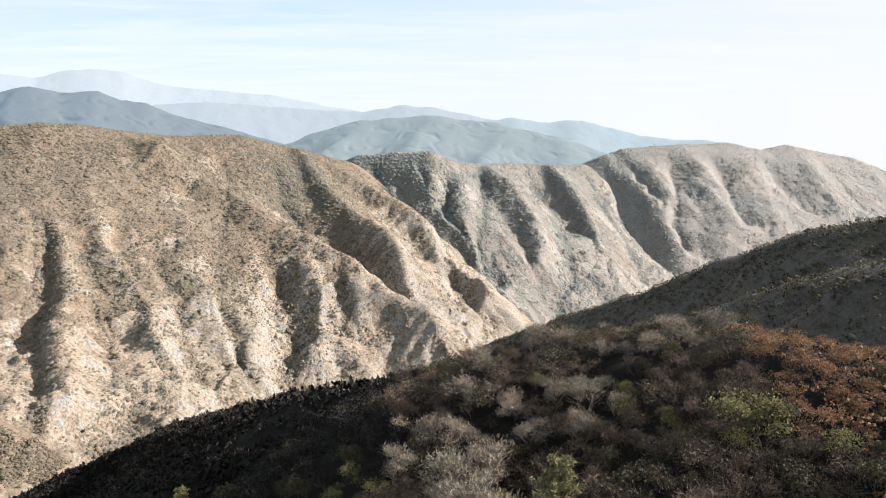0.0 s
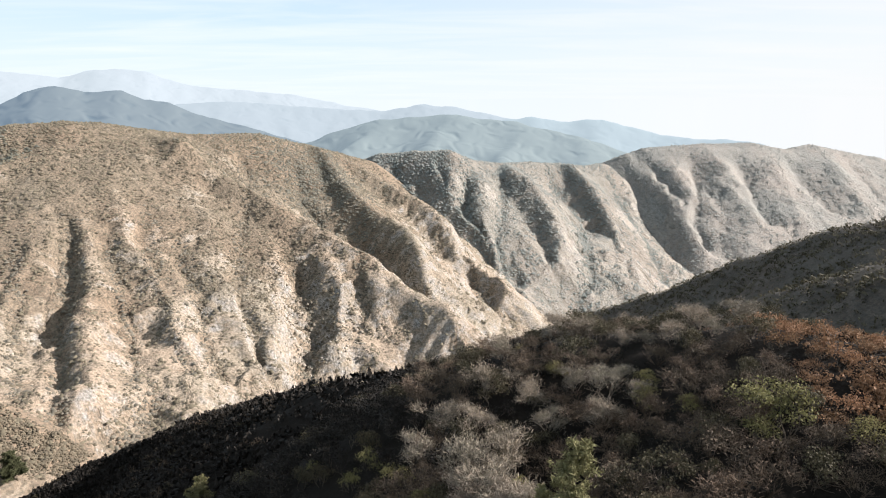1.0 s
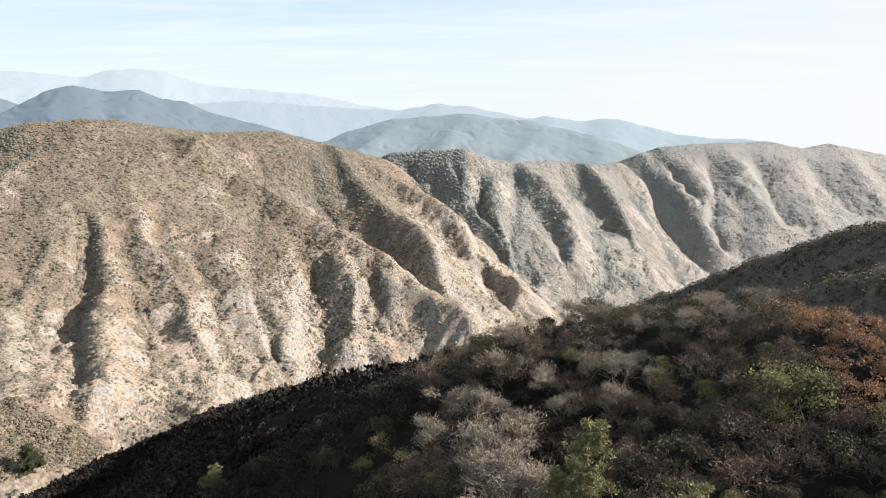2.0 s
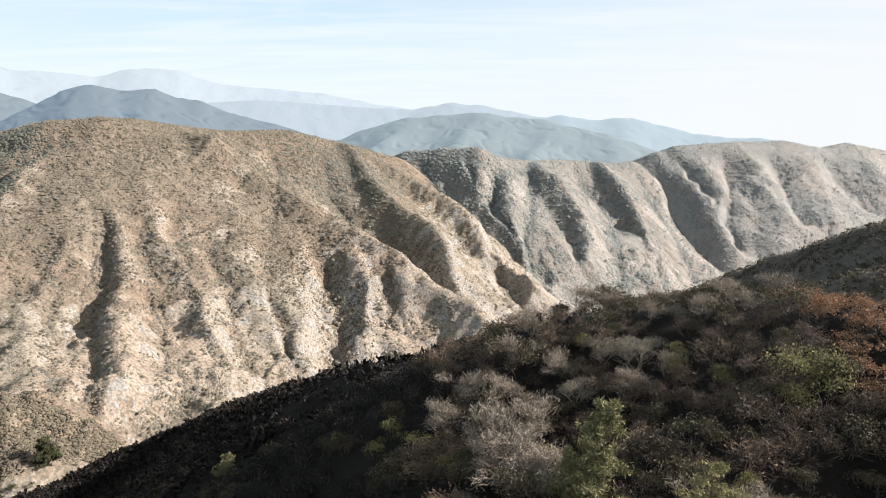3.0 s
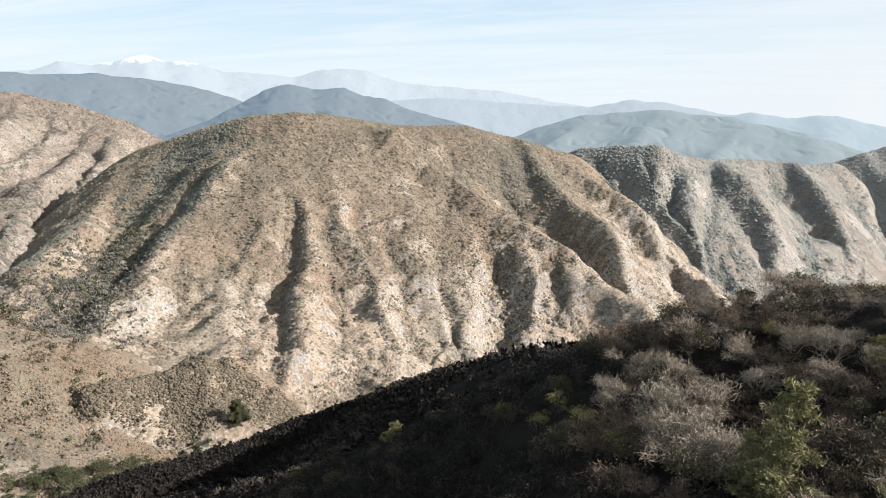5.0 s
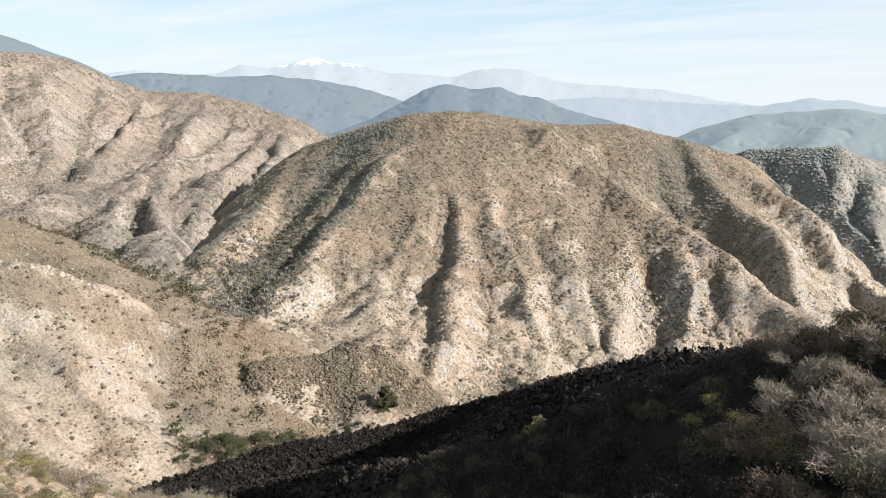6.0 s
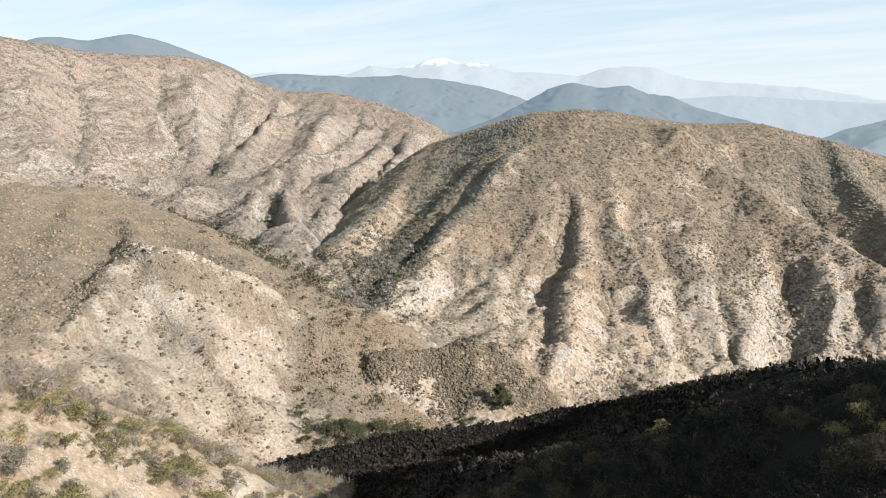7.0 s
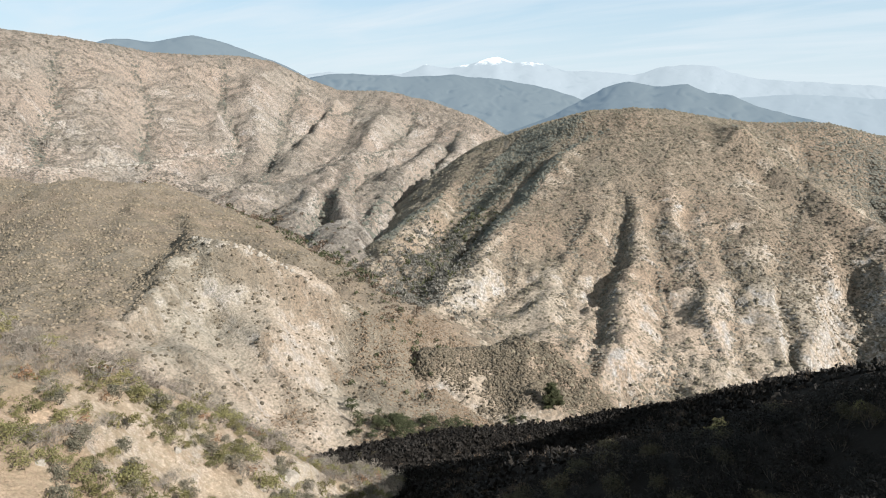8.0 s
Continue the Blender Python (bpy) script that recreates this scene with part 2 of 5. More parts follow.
def hash2(ix, iy, seed):
    h = (ix.astype(np.int64) * 374761393 + iy.astype(np.int64) * 668265263 + seed * 974634777) & 0x7FFFFFFF
    h = ((h ^ (h >> 13)) * 1274126177) & 0x7FFFFFFF
    return (h ^ (h >> 16)) & 0x7FFFFFFF


def perlin(x, y, seed=0):
    """Gradient noise, about -1 to 1."""
    ix, iy = np.floor(x), np.floor(y)
    fx, fy = x - ix, y - iy
    u, v = fx * fx * fx * (fx * (fx * 6 - 15) + 10), fy * fy * fy * (fy * (fy * 6 - 15) + 10)

    def corner(dx, dy):
        a = hash2(ix + dx, iy + dy, seed) * (2 * math.pi / 0x7FFFFFFF)
        return np.cos(a) * (fx - dx) + np.sin(a) * (fy - dy)
    a, b, c, d = corner(0, 0), corner(1, 0), corner(0, 1), corner(1, 1)
    return 1.5 * ((a * (1 - u) + b * u) * (1 - v) + (c * (1 - u) + d * u) * v)


def fbm(x, y, octaves=4, seed=0, gain=0.5):
    total, amp = 0, 1.0
    for k in range(octaves):
        total = total + amp * perlin(x * 2 ** k + 17.3 * k, y * 2 ** k - 9.1 * k, seed + k)
        amp *= gain
    return total


def along(x, y, line, split=False):
    """Distance to a polyline, its height there, and the way along it."""
    best = np.full(x.shape, 1e9)
    height, way = np.zeros(x.shape), np.zeros(x.shape)
    s0 = 0.0
    for (ax, ay, az), (bx, by, bz) in zip(line, line[1:]):
        dx, dy = bx - ax, by - ay
        size = math.hypot(dx, dy) + 1e-6
        k = np.clip(((x - ax) * dx + (y - ay) * dy) / size ** 2, 0, 1)
        d = np.hypot(x - ax - k * dx, y - ay - k * dy)
        near = d < best
        best = np.where(near, d, best)
        height = np.where(near, az + k * (bz - az), height)
        side = ((x - ax) * dy - (y - ay) * dx) / (size * (d + 1e-3))
        side = np.sign(side) * 371.0 if split else np.clip(side, -1, 1) * 90.0
        way = np.where(near, s0 + k * size + side, way)
        s0 += size
    return best, height, way


def relief(x, y, ridges, gully, grain, seed, warp, broad=True):
    """Height of a hill: the highest of its ridges, each falling away to both sides and cut by gullies that run down from it."""
    wx = x + warp * fbm(x / 70, y / 70, 3, seed + 40)
    wy = y + warp * fbm(x / 70, y / 70, 3, seed + 50)
    out, off = np.full(x.shape, -1e3), np.zeros(x.shape)
    for k, (line, slope, rnd) in enumerate(ridges):
        d, h, s = along(wx, wy, line, not broad)
        z = h - slope * (np.sqrt(d * d + rnd * rnd) - rnd)
        w = np.clip(d / 80, 0, 1)
        bend = s + 14 * perlin(s / 60, d / 60, seed + 5)
        if broad:
            # wide facets that meet in sharp gully lines
            cut = np.maximum(1 - np.abs(perlin(bend / 75, d / 300, seed + 7 * k)), 0)
            rib = np.maximum(1 - np.abs(perlin(bend / 27, d / 120, seed + 7 * k + 3)), 0)
            fine = np.maximum(1 - np.abs(perlin(bend / 10, d / 50, seed + 7 * k + 5)), 0)
            z = z - gully * np.clip(d / 120, 0, 1) * (1.9 * cut ** 1.7 + 1.0 * rib ** 1.8 + 0.42 * fine ** 1.6)
        else:
            cut = np.maximum(1 - np.abs(perlin(bend / 42, d / 210, seed + 7 * k)), 0)
            rib = np.maximum(1 - np.abs(perlin(bend / 17, d / 95, seed + 7 * k + 3)), 0)
            fine = np.maximum(1 - np.abs(perlin(bend / 7.5, d / 40, seed + 7 * k + 5)), 0)
            z = z - gully * w * (1.2 * cut ** 5 + 0.9 * rib ** 3 + 0.35 * fine ** 2)
        hi, lo = np.maximum(out, z), np.minimum(out, z)
        gap = hi - lo
        # ridges run into each other softly, the more so away from their crests
        soft = 4 + (16 if broad else 0) * np.clip(np.minimum(d, off) / 45, 0, 1)
        off = np.where(z > out, d, off)
        out = hi + np.where(gap < soft, (soft - gap) ** 2 / (4 * soft), 0)
    return out + grain * (fbm(x / 22, y / 22, 4, seed + 90, 0.64 if broad else 0.5) + 2.2 * np.abs(fbm(x / 60, y / 60, 3, seed + 95)))


SURFACE, WORN = {}, {}


def floor_height(x, y):
    line, slope, _ = FLOOR[0]
    d, h, s = along(x, y, line)
    r = np.hypot(x, y)
    return h - 80 + np.minimum(0.02 * d, 10) + 1.0 * fbm(x / 30, y / 30, 3, 5) - 90 * np.clip((r - 1800) / 3000, 0, 1)


def sheet(name, X, Y, Z, material, keep=None, marks=None):
    """A grid of heights as one mesh."""
    ny, nx = X.shape
    mesh = bpy.data.meshes.new(name)
    ids = np.arange(nx * ny).reshape(ny, nx)
    quads = np.stack([ids[:-1, :-1], ids[:-1, 1:], ids[1:, 1:], ids[1:, :-1]], -1).reshape(-1, 4)
    if keep is not None:
        k = (keep[:-1, :-1] | keep[:-1, 1:] | keep[1:, 1:] | keep[1:, :-1]).ravel()
        quads = quads[k]
    used = np.unique(quads)
    remap = np.zeros(nx * ny, np.int64)
    remap[used] = np.arange(len(used))
    co = np.stack([X, Y, Z], -1).reshape(-1, 3)[used]
    mesh_from(mesh, co, remap[quads], 4)
    mesh.polygons.foreach_set("use_smooth", np.ones(len(quads), bool))
    mesh.materials.append(material)
    for key, values in (marks or {}).items():
        mesh.attributes.new(key, "FLOAT", "POINT").data.foreach_set("value", np.asarray(values.ravel()[used], np.float32))
    return new(name, mesh)


def mesh_from(mesh, co, faces, side):
    mesh.vertices.add(len(co))
    mesh.vertices.foreach_set("co", np.asarray(co, np.float32).ravel())
    mesh.loops.add(len(faces) * side)
    mesh.loops.foreach_set("vertex_index", np.asarray(faces, np.int32).ravel())
    mesh.polygons.add(len(faces))
    mesh.polygons.foreach_set("loop_start", np.arange(0, len(faces) * side, side, dtype=np.int32))
    mesh.update(calc_edges=True)
    mesh.validate()


def hill(name, ridges, material, step, pad, label, gully=6.0, grain=1.0, seed=1, warp=4.0, extra=None, unit=1.0, broad=True):
    pts = np.array([p for line, _, _ in ridges for p in line], float)
    x0, y0 = pts[:, 0].min() - pad, pts[:, 1].min() - pad
    x1, y1 = pts[:, 0].max() + pad, pts[:, 1].max() + pad
    X, Y = np.meshgrid(np.arange(x0, x1, step), np.arange(y0, y1, step))
    small = [([tuple(v / unit for v in p) for p in line], slope, rnd / unit) for line, slope, rnd in ridges]
    Z = unit * relief(X / unit, Y / unit, small, gully, grain, seed, warp, broad)
    worn, fall = np.zeros(X.shape), (X, Y)
    if extra:
        Z, worn, *fall = extra(X, Y, Z)
    base = floor_height(X, Y)
    ob = sheet(name, X, Y, Z, material, Z > base - 12, {"worn": worn, "across": fall[0], "down": fall[1]})
    SURFACE[name] = (x0, y0, step, Z)
    WORN[name] = (x0, y0, step, worn)
    return tagged(ob, label, "hillside", kind="structure")


def height_on(name, x, y, grids=None):
    """Height of a hill's surface at places, and its slope (dz/dx, dz/dy)."""
    x0, y0, step, Z = (grids or SURFACE)[name]
    u, v = (x - x0) / step, (y - y0) / step
    ny, nx = Z.shape
    ok = (u >= 0) & (v >= 0) & (u < nx - 1.001) & (v < ny - 1.001)
    u, v = np.clip(u, 0, nx - 1.001), np.clip(v, 0, ny - 1.001)
    i, j = u.astype(int), v.astype(int)
    a, b = u - i, v - j
    z00, z10, z01, z11 = Z[j, i], Z[j, i + 1], Z[j + 1, i], Z[j + 1, i + 1]
    z = (z00 * (1 - a) + z10 * a) * (1 - b) + (z01 * (1 - a) + z11 * a) * b
    gx = ((z10 - z00) * (1 - b) + (z11 - z01) * b) / step
    gy = ((z01 - z00) * (1 - a) + (z11 - z10) * a) / step
    return np.where(ok, z, -1e3), gx, gy


def highest(x, y, skip=""):
    top = floor_height(x, y)
    for name in SURFACE:
        if name != skip:
            top = np.maximum(top, height_on(name, x, y)[0])
    return top

# ---------------------------------------------------------------- materials
def nodes_of(name):
    mat = bpy.data.materials.new(name)
    mat.use_nodes = True
    nt = mat.node_tree
    return mat, nt.nodes, nt.links, nt.nodes["Principled BSDF"]


def noise_node(n, l, co, scale, detail=5, rough=0.55, distort=0.0):
    t = n.new("ShaderNodeTexNoise")
    t.inputs["Scale"].default_value, t.inputs["Detail"].default_value, t.inputs["Roughness"].default_value, t.inputs["Distortion"].default_value = scale, detail, rough, distort
    l.new(co, t.inputs["Vector"])
    return t.outputs["Fac"]


def spread(n, l, value, a, b, lo=0.0, hi=1.0):
    m = n.new("ShaderNodeMapRange")
    for key, v in (("From Min", a), ("From Max", b), ("To Min", lo), ("To Max", hi)):
        m.inputs[key].default_value = v
    l.new(value, m.inputs["Value"])
    return m.outputs[0]


def blend(n, l, fac, a, b, mode="MIX"):
    m = n.new("ShaderNodeMix")
    m.data_type, m.blend_type = "RGBA", mode
    for key, v in (("Factor", fac), ("A", a), ("B", b)):
        if isinstance(v, bpy.types.NodeSocket):
            l.new(v, m.inputs[key])
        elif key == "Factor":
            m.inputs[key].default_value = v
        else:
            m.inputs[key].default_value = (*v, 1)
    return m.outputs["Result"]


def times(n, l, a, b):
    m = n.new("ShaderNodeMath"); m.operation = "MULTIPLY"
    for k, v in enumerate((a, b)):
        if isinstance(v, bpy.types.NodeSocket):
            l.new(v, m.inputs[k])
        else:
            m.inputs[k].default_value = v
    return m.outputs[0]


def slope_material(name, soil, earth, brush, rock, brushy=0.5, rocky=0.5, steep=(0.86, 0.7), patch=0.012, bump=1.0, worn=(-500, -400), pale=0.6, grit=0.6, streaked=False):
    """Dry canyon slope: brown earth, worn to pale soil in patches and towards the canyon bottom, low brush, bare pale rock where it is steep."""
    mat, n, l, bsdf = nodes_of(name)
    co = n.new("ShaderNodeTexCoord").outputs["Object"]
    wide = noise_node(n, l, co, patch * 1.4, 7, 0.68, 0.6)
    mid = noise_node(n, l, co, patch * 9, 7, 0.7, 0.3)
    fine = noise_node(n, l, co, 2.0 * grit, 4, 0.7)
    speck = noise_node(n, l, co, grit, 3, 0.6)
    hgt = n.new("ShaderNodeSeparateXYZ"); l.new(co, hgt.inputs[0])
    geo = n.new("ShaderNodeNewGeometry")
    sep = n.new("ShaderNodeSeparateXYZ"); l.new(geo.outputs["Normal"], sep.inputs[0])
    if streaked:
        # the worn streaks that run down the spurs, broken up at the edges
        att = n.new("ShaderNodeAttribute"); att.attribute_name = "worn"
        fall = n.new("ShaderNodeCombineXYZ")
        for key, pull, socket in (("across", 1.0, "X"), ("down", 0.13, "Y")):
            a = n.new("ShaderNodeAttribute"); a.attribute_name = key
            l.new(times(n, l, a.outputs["Fac"], pull), fall.inputs[socket])
        grain = noise_node(n, l, fall.outputs[0], 0.22, 6, 0.72)
        first = n.new("ShaderNodeMath"); l.new(att.outputs["Fac"], first.inputs[0])
        l.new(spread(n, l, grain, 0.3, 0.7, -0.3, 0.3), first.inputs[1])
        add = n.new("ShaderNodeMath"); l.new(first.outputs[0], add.inputs[0])
        l.new(spread(n, l, mid, 0.3, 0.7, -0.25, 0.25), add.inputs[1])
        bare = spread(n, l, add.outputs[0], 0.12, 0.6)
        stony = spread(n, l, add.outputs[0], 0.35, 0.75)
    else:
        down = spread(n, l, hgt.outputs["Z"], worn[1], worn[0], 0, 0.35)
        add = n.new("ShaderNodeMath"); l.new(wide, add.inputs[0]); l.new(down, add.inputs[1])
        bare = times(n, l, times(n, l, spread(n, l, add.outputs[0], 0.45, 0.7), spread(n, l, mid, 0.4, 0.58, 0.1, 1.0)), spread(n, l, sep.outputs["Z"], 0.96, 0.84, 0.25, 1.0))
        stony = spread(n, l, add.outputs[0], 0.42, 0.65)
    base = blend(n, l, spread(n, l, mid, 0.35, 0.65), earth, tuple(0.72 * c for c in earth))
    base = blend(n, l, spread(n, l, wide, 0.4, 0.62, 0, 0.45), base, tuple(0.5 * c + 0.5 * b for c, b in zip(earth, brush)))
    base = blend(n, l, times(n, l, bare, pale), base, soil)
    tone = noise_node(n, l, co, patch * 0.8, 4, 0.55)
    base = blend(n, l, 1.0, base, blend(n, l, spread(n, l, tone, 0.38, 0.62), (1.0, 0.95, 0.89), (0.89, 0.92, 0.89)), "MULTIPLY")
    cliff = times(n, l, spread(n, l, sep.outputs["Z"], steep[0], steep[1]), times(n, l, spread(n, l, mid, 0.4, 0.62, 0, rocky), stony))
    rockcol = blend(n, l, spread(n, l, fine, 0.38, 0.62), tuple(0.55 * c for c in rock), rock)
    base = blend(n, l, cliff, base, rockcol)
    low = times(n, l, spread(n, l, speck, 0.5, 0.56), brushy)
    base = blend(n, l, low, base, brush)
    base = blend(n, l, 0.6, base, blend(n, l, spread(n, l, fine, 0.35, 0.65), (0.25, 0.25, 0.25), (0.75, 0.75, 0.75)), "OVERLAY")
    l.new(base, bsdf.inputs["Base Color"])
    bsdf.inputs["Roughness"].default_value = 0.95
    bsdf.inputs["Specular IOR Level"].default_value = 0.15
    b = n.new("ShaderNodeBump"); b.inputs["Strength"].default_value = 0.9; b.inputs["Distance"].default_value = bump
    height = noise_node(n, l, co, 0.13 if not streaked else 0.3, 9, 0.7)
    if streaked:
        both = n.new("ShaderNodeMath"); l.new(height, both.inputs[0]); l.new(times(n, l, grain, times(n, l, bare, 0.8)), both.inputs[1])
        height = both.outputs[0]
    l.new(height, b.inputs["Height"])
    l.new(b.outputs[0], bsdf.inputs["Normal"])
    return mat


def far_material(name, a, b, scale=0.035, snow=None, relief_of=0.8):
    """A mountain with the haze of miles of air put into its colours."""
    mat, n, l, bsdf = nodes_of(name)
    co = n.new("ShaderNodeTexCoord").outputs["Object"]
    # gullies and brush: fine veins over broad patches
    vein = n.new("ShaderNodeTexNoise")
    vein.noise_type = "RIDGED_MULTIFRACTAL"
    for key, v in (("Scale", scale * 0.5), ("Detail", 7), ("Roughness", 0.55), ("Distortion", 0.4)):
        vein.inputs[key].default_value = v
    l.new(co, vein.inputs["Vector"])
    f = vein.outputs["Fac"]
    col = blend(n, l, spread(n, l, f, 0.15, 0.8), b, a)
    bump = n.new("ShaderNodeBump"); bump.inputs["Strength"].default_value = relief_of; bump.inputs["Distance"].default_value = 20.0; bump.invert = True
    l.new(f, bump.inputs["Height"]); l.new(bump.outputs[0], bsdf.inputs["Normal"])
    if snow:
        sep = n.new("ShaderNodeSeparateXYZ"); l.new(co, sep.inputs[0])
        add = n.new("ShaderNodeMath"); add.operation = "ADD"
        l.new(sep.outputs["Z"], add.inputs[0]); l.new(spread(n, l, noise_node(n, l, co, 0.012, 6, 0.7), 0.3, 0.7, -35, 35), add.inputs[1])
        col = blend(n, l, spread(n, l, add.outputs[0], snow, snow + 40), col, (0.9, 0.9, 0.9))
    l.new(col, bsdf.inputs["Base Color"])
    bsdf.inputs["Roughness"].default_value = 1.0
    bsdf.inputs["Specular IOR Level"].default_value = 0.0
    return mat, n, l, bsdf, col


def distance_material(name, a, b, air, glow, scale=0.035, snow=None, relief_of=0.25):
    """The backdrop of far ranges: haze put into pale colours and a blue emission."""
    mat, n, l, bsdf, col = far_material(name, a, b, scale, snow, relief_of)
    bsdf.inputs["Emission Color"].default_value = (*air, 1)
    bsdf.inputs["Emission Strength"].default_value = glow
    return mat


def plant_material(name, dark, light, rough=0.8, through=0.0):
    """Leaves or twigs, each clump of its own shade."""
    mat, n, l, bsdf = nodes_of(name)
    geo = n.new("ShaderNodeNewGeometry")
    info = n.new("ShaderNodeObjectInfo")
    co = n.new("ShaderNodeTexCoord").outputs["Object"]
    col = blend(n, l, geo.outputs["Random Per Island"], dark, light)
    tint = blend(n, l, info.outputs["Random"], (0.42, 0.44, 0.4), (0.6, 0.57, 0.52))
    col = blend(n, l, 0.8, col, tint, "OVERLAY")
    col = blend(n, l, 0.5, col, blend(n, l, noise_node(n, l, co, 2.5, 3), (0.3, 0.3, 0.3), (0.7, 0.7, 0.7)), "OVERLAY")
    l.new(col, bsdf.inputs["Base Color"])
    bsdf.inputs["Roughness"].default_value = rough
    bsdf.inputs["Specular IOR Level"].default_value = 0.2
    if through:
        out = n["Material Output"]
        tr = n.new("ShaderNodeBsdfTranslucent")
        l.new(col, tr.inputs["Color"])
        mix = n.new("ShaderNodeMixShader"); mix.inputs[0].default_value = through
        l.new(bsdf.outputs[0], mix.inputs[1]); l.new(tr.outputs[0], mix.inputs[2])
        l.new(mix.outputs[0], out.inputs["Surface"])
    return mat


SOIL, EARTH, BRUSH, ROCK = (0.292, 0.243, 0.195), (0.222, 0.174, 0.134), (0.0561, 0.0528, 0.0409), (0.317, 0.3, 0.277)
M_MAIN = slope_material("dry_canyon_slope", SOIL, EARTH, BRUSH, ROCK, 0.55, 1.0, worn=(120, 215), bump=1.2, grit=0.55, pale=0.85, streaked=True)
# M_RIGHT and M_FAR: distance haze put into lighter, greyer ground colours
M_RIGHT = slope_material("haze_tinted_slope", (0.298, 0.262, 0.226), (0.222, 0.199, 0.176), (0.18, 0.178, 0.164), (0.36, 0.335, 0.305), 0.55, 0.9, worn=(70, 240), bump=3.0, pale=0.75, grit=0.35, streaked=True)
M_FAR = slope_material("haze_tinted_far_slope", (0.257, 0.238, 0.218), (0.222, 0.21, 0.196), (0.198, 0.194, 0.184), (0.3, 0.285, 0.268), 0.4, 0.7, worn=(30, 230), bump=2.0, grit=0.25, streaked=True)
M_WEST = slope_material("west_slope_ground", (0.36, 0.316, 0.275), (0.255, 0.213, 0.178), (0.1, 0.088, 0.077), ROCK, 0.75, 0.8, worn=(150, 330), bump=2.5, pale=0.42, grit=0.4, streaked=True)
M_KNOB = slope_material("knob_slope_ground", (0.268, 0.228, 0.185), (0.19, 0.153, 0.118), BRUSH, (0.33, 0.3, 0.265), 0.5, 1.0, patch=0.02, bump=1.2, pale=0.9, grit=0.8, streaked=True)
# the near-black ground colours of M_NEAR carry the shade of the ridge flank
M_NEAR = slope_material("shade_darkened_ground", (0.016, 0.012, 0.009), (0.011, 0.0085, 0.0065), (0.008, 0.0068, 0.005), (0.02, 0.016, 0.013), 0.6, 0.1, patch=0.06, bump=0.6, grit=1.5)
M_SUNNY = slope_material("sunny_slope_ground", (0.345, 0.27, 0.2), (0.215, 0.162, 0.115), (0.106, 0.0924, 0.0594), (0.33, 0.29, 0.244), 0.35, 0.9, patch=0.05, bump=1.2, pale=0.9, worn=(180, 330), grit=1.5)
M_FLOOR = slope_material("canyon_floor_ground", (0.158, 0.132, 0.099), (0.106, 0.0825, 0.0561), BRUSH, ROCK, 0.8, 0.2, grit=0.6)
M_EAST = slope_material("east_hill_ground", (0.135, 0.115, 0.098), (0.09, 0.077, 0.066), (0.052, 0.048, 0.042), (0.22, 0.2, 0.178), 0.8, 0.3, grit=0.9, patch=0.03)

M_BUSH = plant_material("chaparral_brush", (0.088, 0.073, 0.055), (0.172, 0.142, 0.107))
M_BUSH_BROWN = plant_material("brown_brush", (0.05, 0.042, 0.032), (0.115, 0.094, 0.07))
M_BUSH_WARM = plant_material("warm_brown_brush", (0.08, 0.06, 0.043), (0.16, 0.12, 0.086))
M_BUSH_GREY = plant_material("grey_brown_brush", (0.082, 0.073, 0.062), (0.165, 0.143, 0.12))
M_BUSH_GOLD = plant_material("golden_brown_brush", (0.068, 0.059, 0.043), (0.13, 0.11, 0.08))
# brush lightened and greyed, the distance haze put into its colour
M_BUSH_HAZY = plant_material("haze_tinted_brush", (0.125, 0.136, 0.136), (0.185, 0.19, 0.184))
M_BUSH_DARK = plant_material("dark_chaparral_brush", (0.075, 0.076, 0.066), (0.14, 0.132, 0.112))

# ---------------------------------------------------------------- the lie of the land
def ground_sheet():
    r = np.concatenate([np.linspace(0, 1500, 101)[:-1], np.geomspace(1500, 4950, 40)])
    a = np.linspace(0, 2 * math.pi, 181)
    R, A = np.meshgrid(r, a)
    X, Y = R * np.sin(A), R * np.cos(A)
    ob = sheet("ground", X, Y, floor_height(X, Y) - 3, M_FLOOR)
    return tagged(ob, "dry canyon bottom and plain reaching the horizon", "ground", kind="structure")


# spur crests and gully clefts on the big slopes: rise or depth, then the places along each, from the top down
CRESTS = {"main_mountain": [], "west_mountain": [], "right_ridge": [], "far_ridge": []}
CLEFTS = {"main_mountain": [], "west_mountain": [], "right_ridge": [], "far_ridge": []}


def crest(name, rise, *line):
    CRESTS[name].append((line, rise))


def cleft(name, depth, *line):
    CLEFTS[name].append((line, depth))


crest("main_mountain", 2, (-380, 665), (-362, 624), (-339, 576))
crest("main_mountain", 2, (-345, 586), (-337, 534), (-326, 483), (-306, 428), (-271, 365))
crest("main_mountain", 4, (-391, 618), (-395, 565), (-387, 501), (-370, 436), (-342, 368), (-328, 321))
crest("main_mountain", 1, (-502, 656), (-535, 636), (-530, 578), (-495, 509), (-447, 425), (-415, 362))
crest("main_mountain", 3, (-329, 578), (-294, 545), (-273, 500), (-250, 448), (-217, 380))
crest("main_mountain", 2, (-319, 621), (-283, 582), (-249, 539), (-219, 505), (-187, 459))
crest("main_mountain", 3, (-269, 681), (-236, 629), (-213, 591), (-189, 555), (-171, 522), (-152, 485))
crest("main_mountain", 2, (-276, 700), (-235, 690), (-190, 680), (-153, 668), (-122, 655), (-87, 640), (-54, 622), (-24, 605), (-5, 590))
crest("main_mountain", 3, (-172, 627), (-158, 590), (-148, 544), (-136, 501))
crest("main_mountain", 6, (-125, 637), (-110, 608), (-106, 575), (-104, 543))
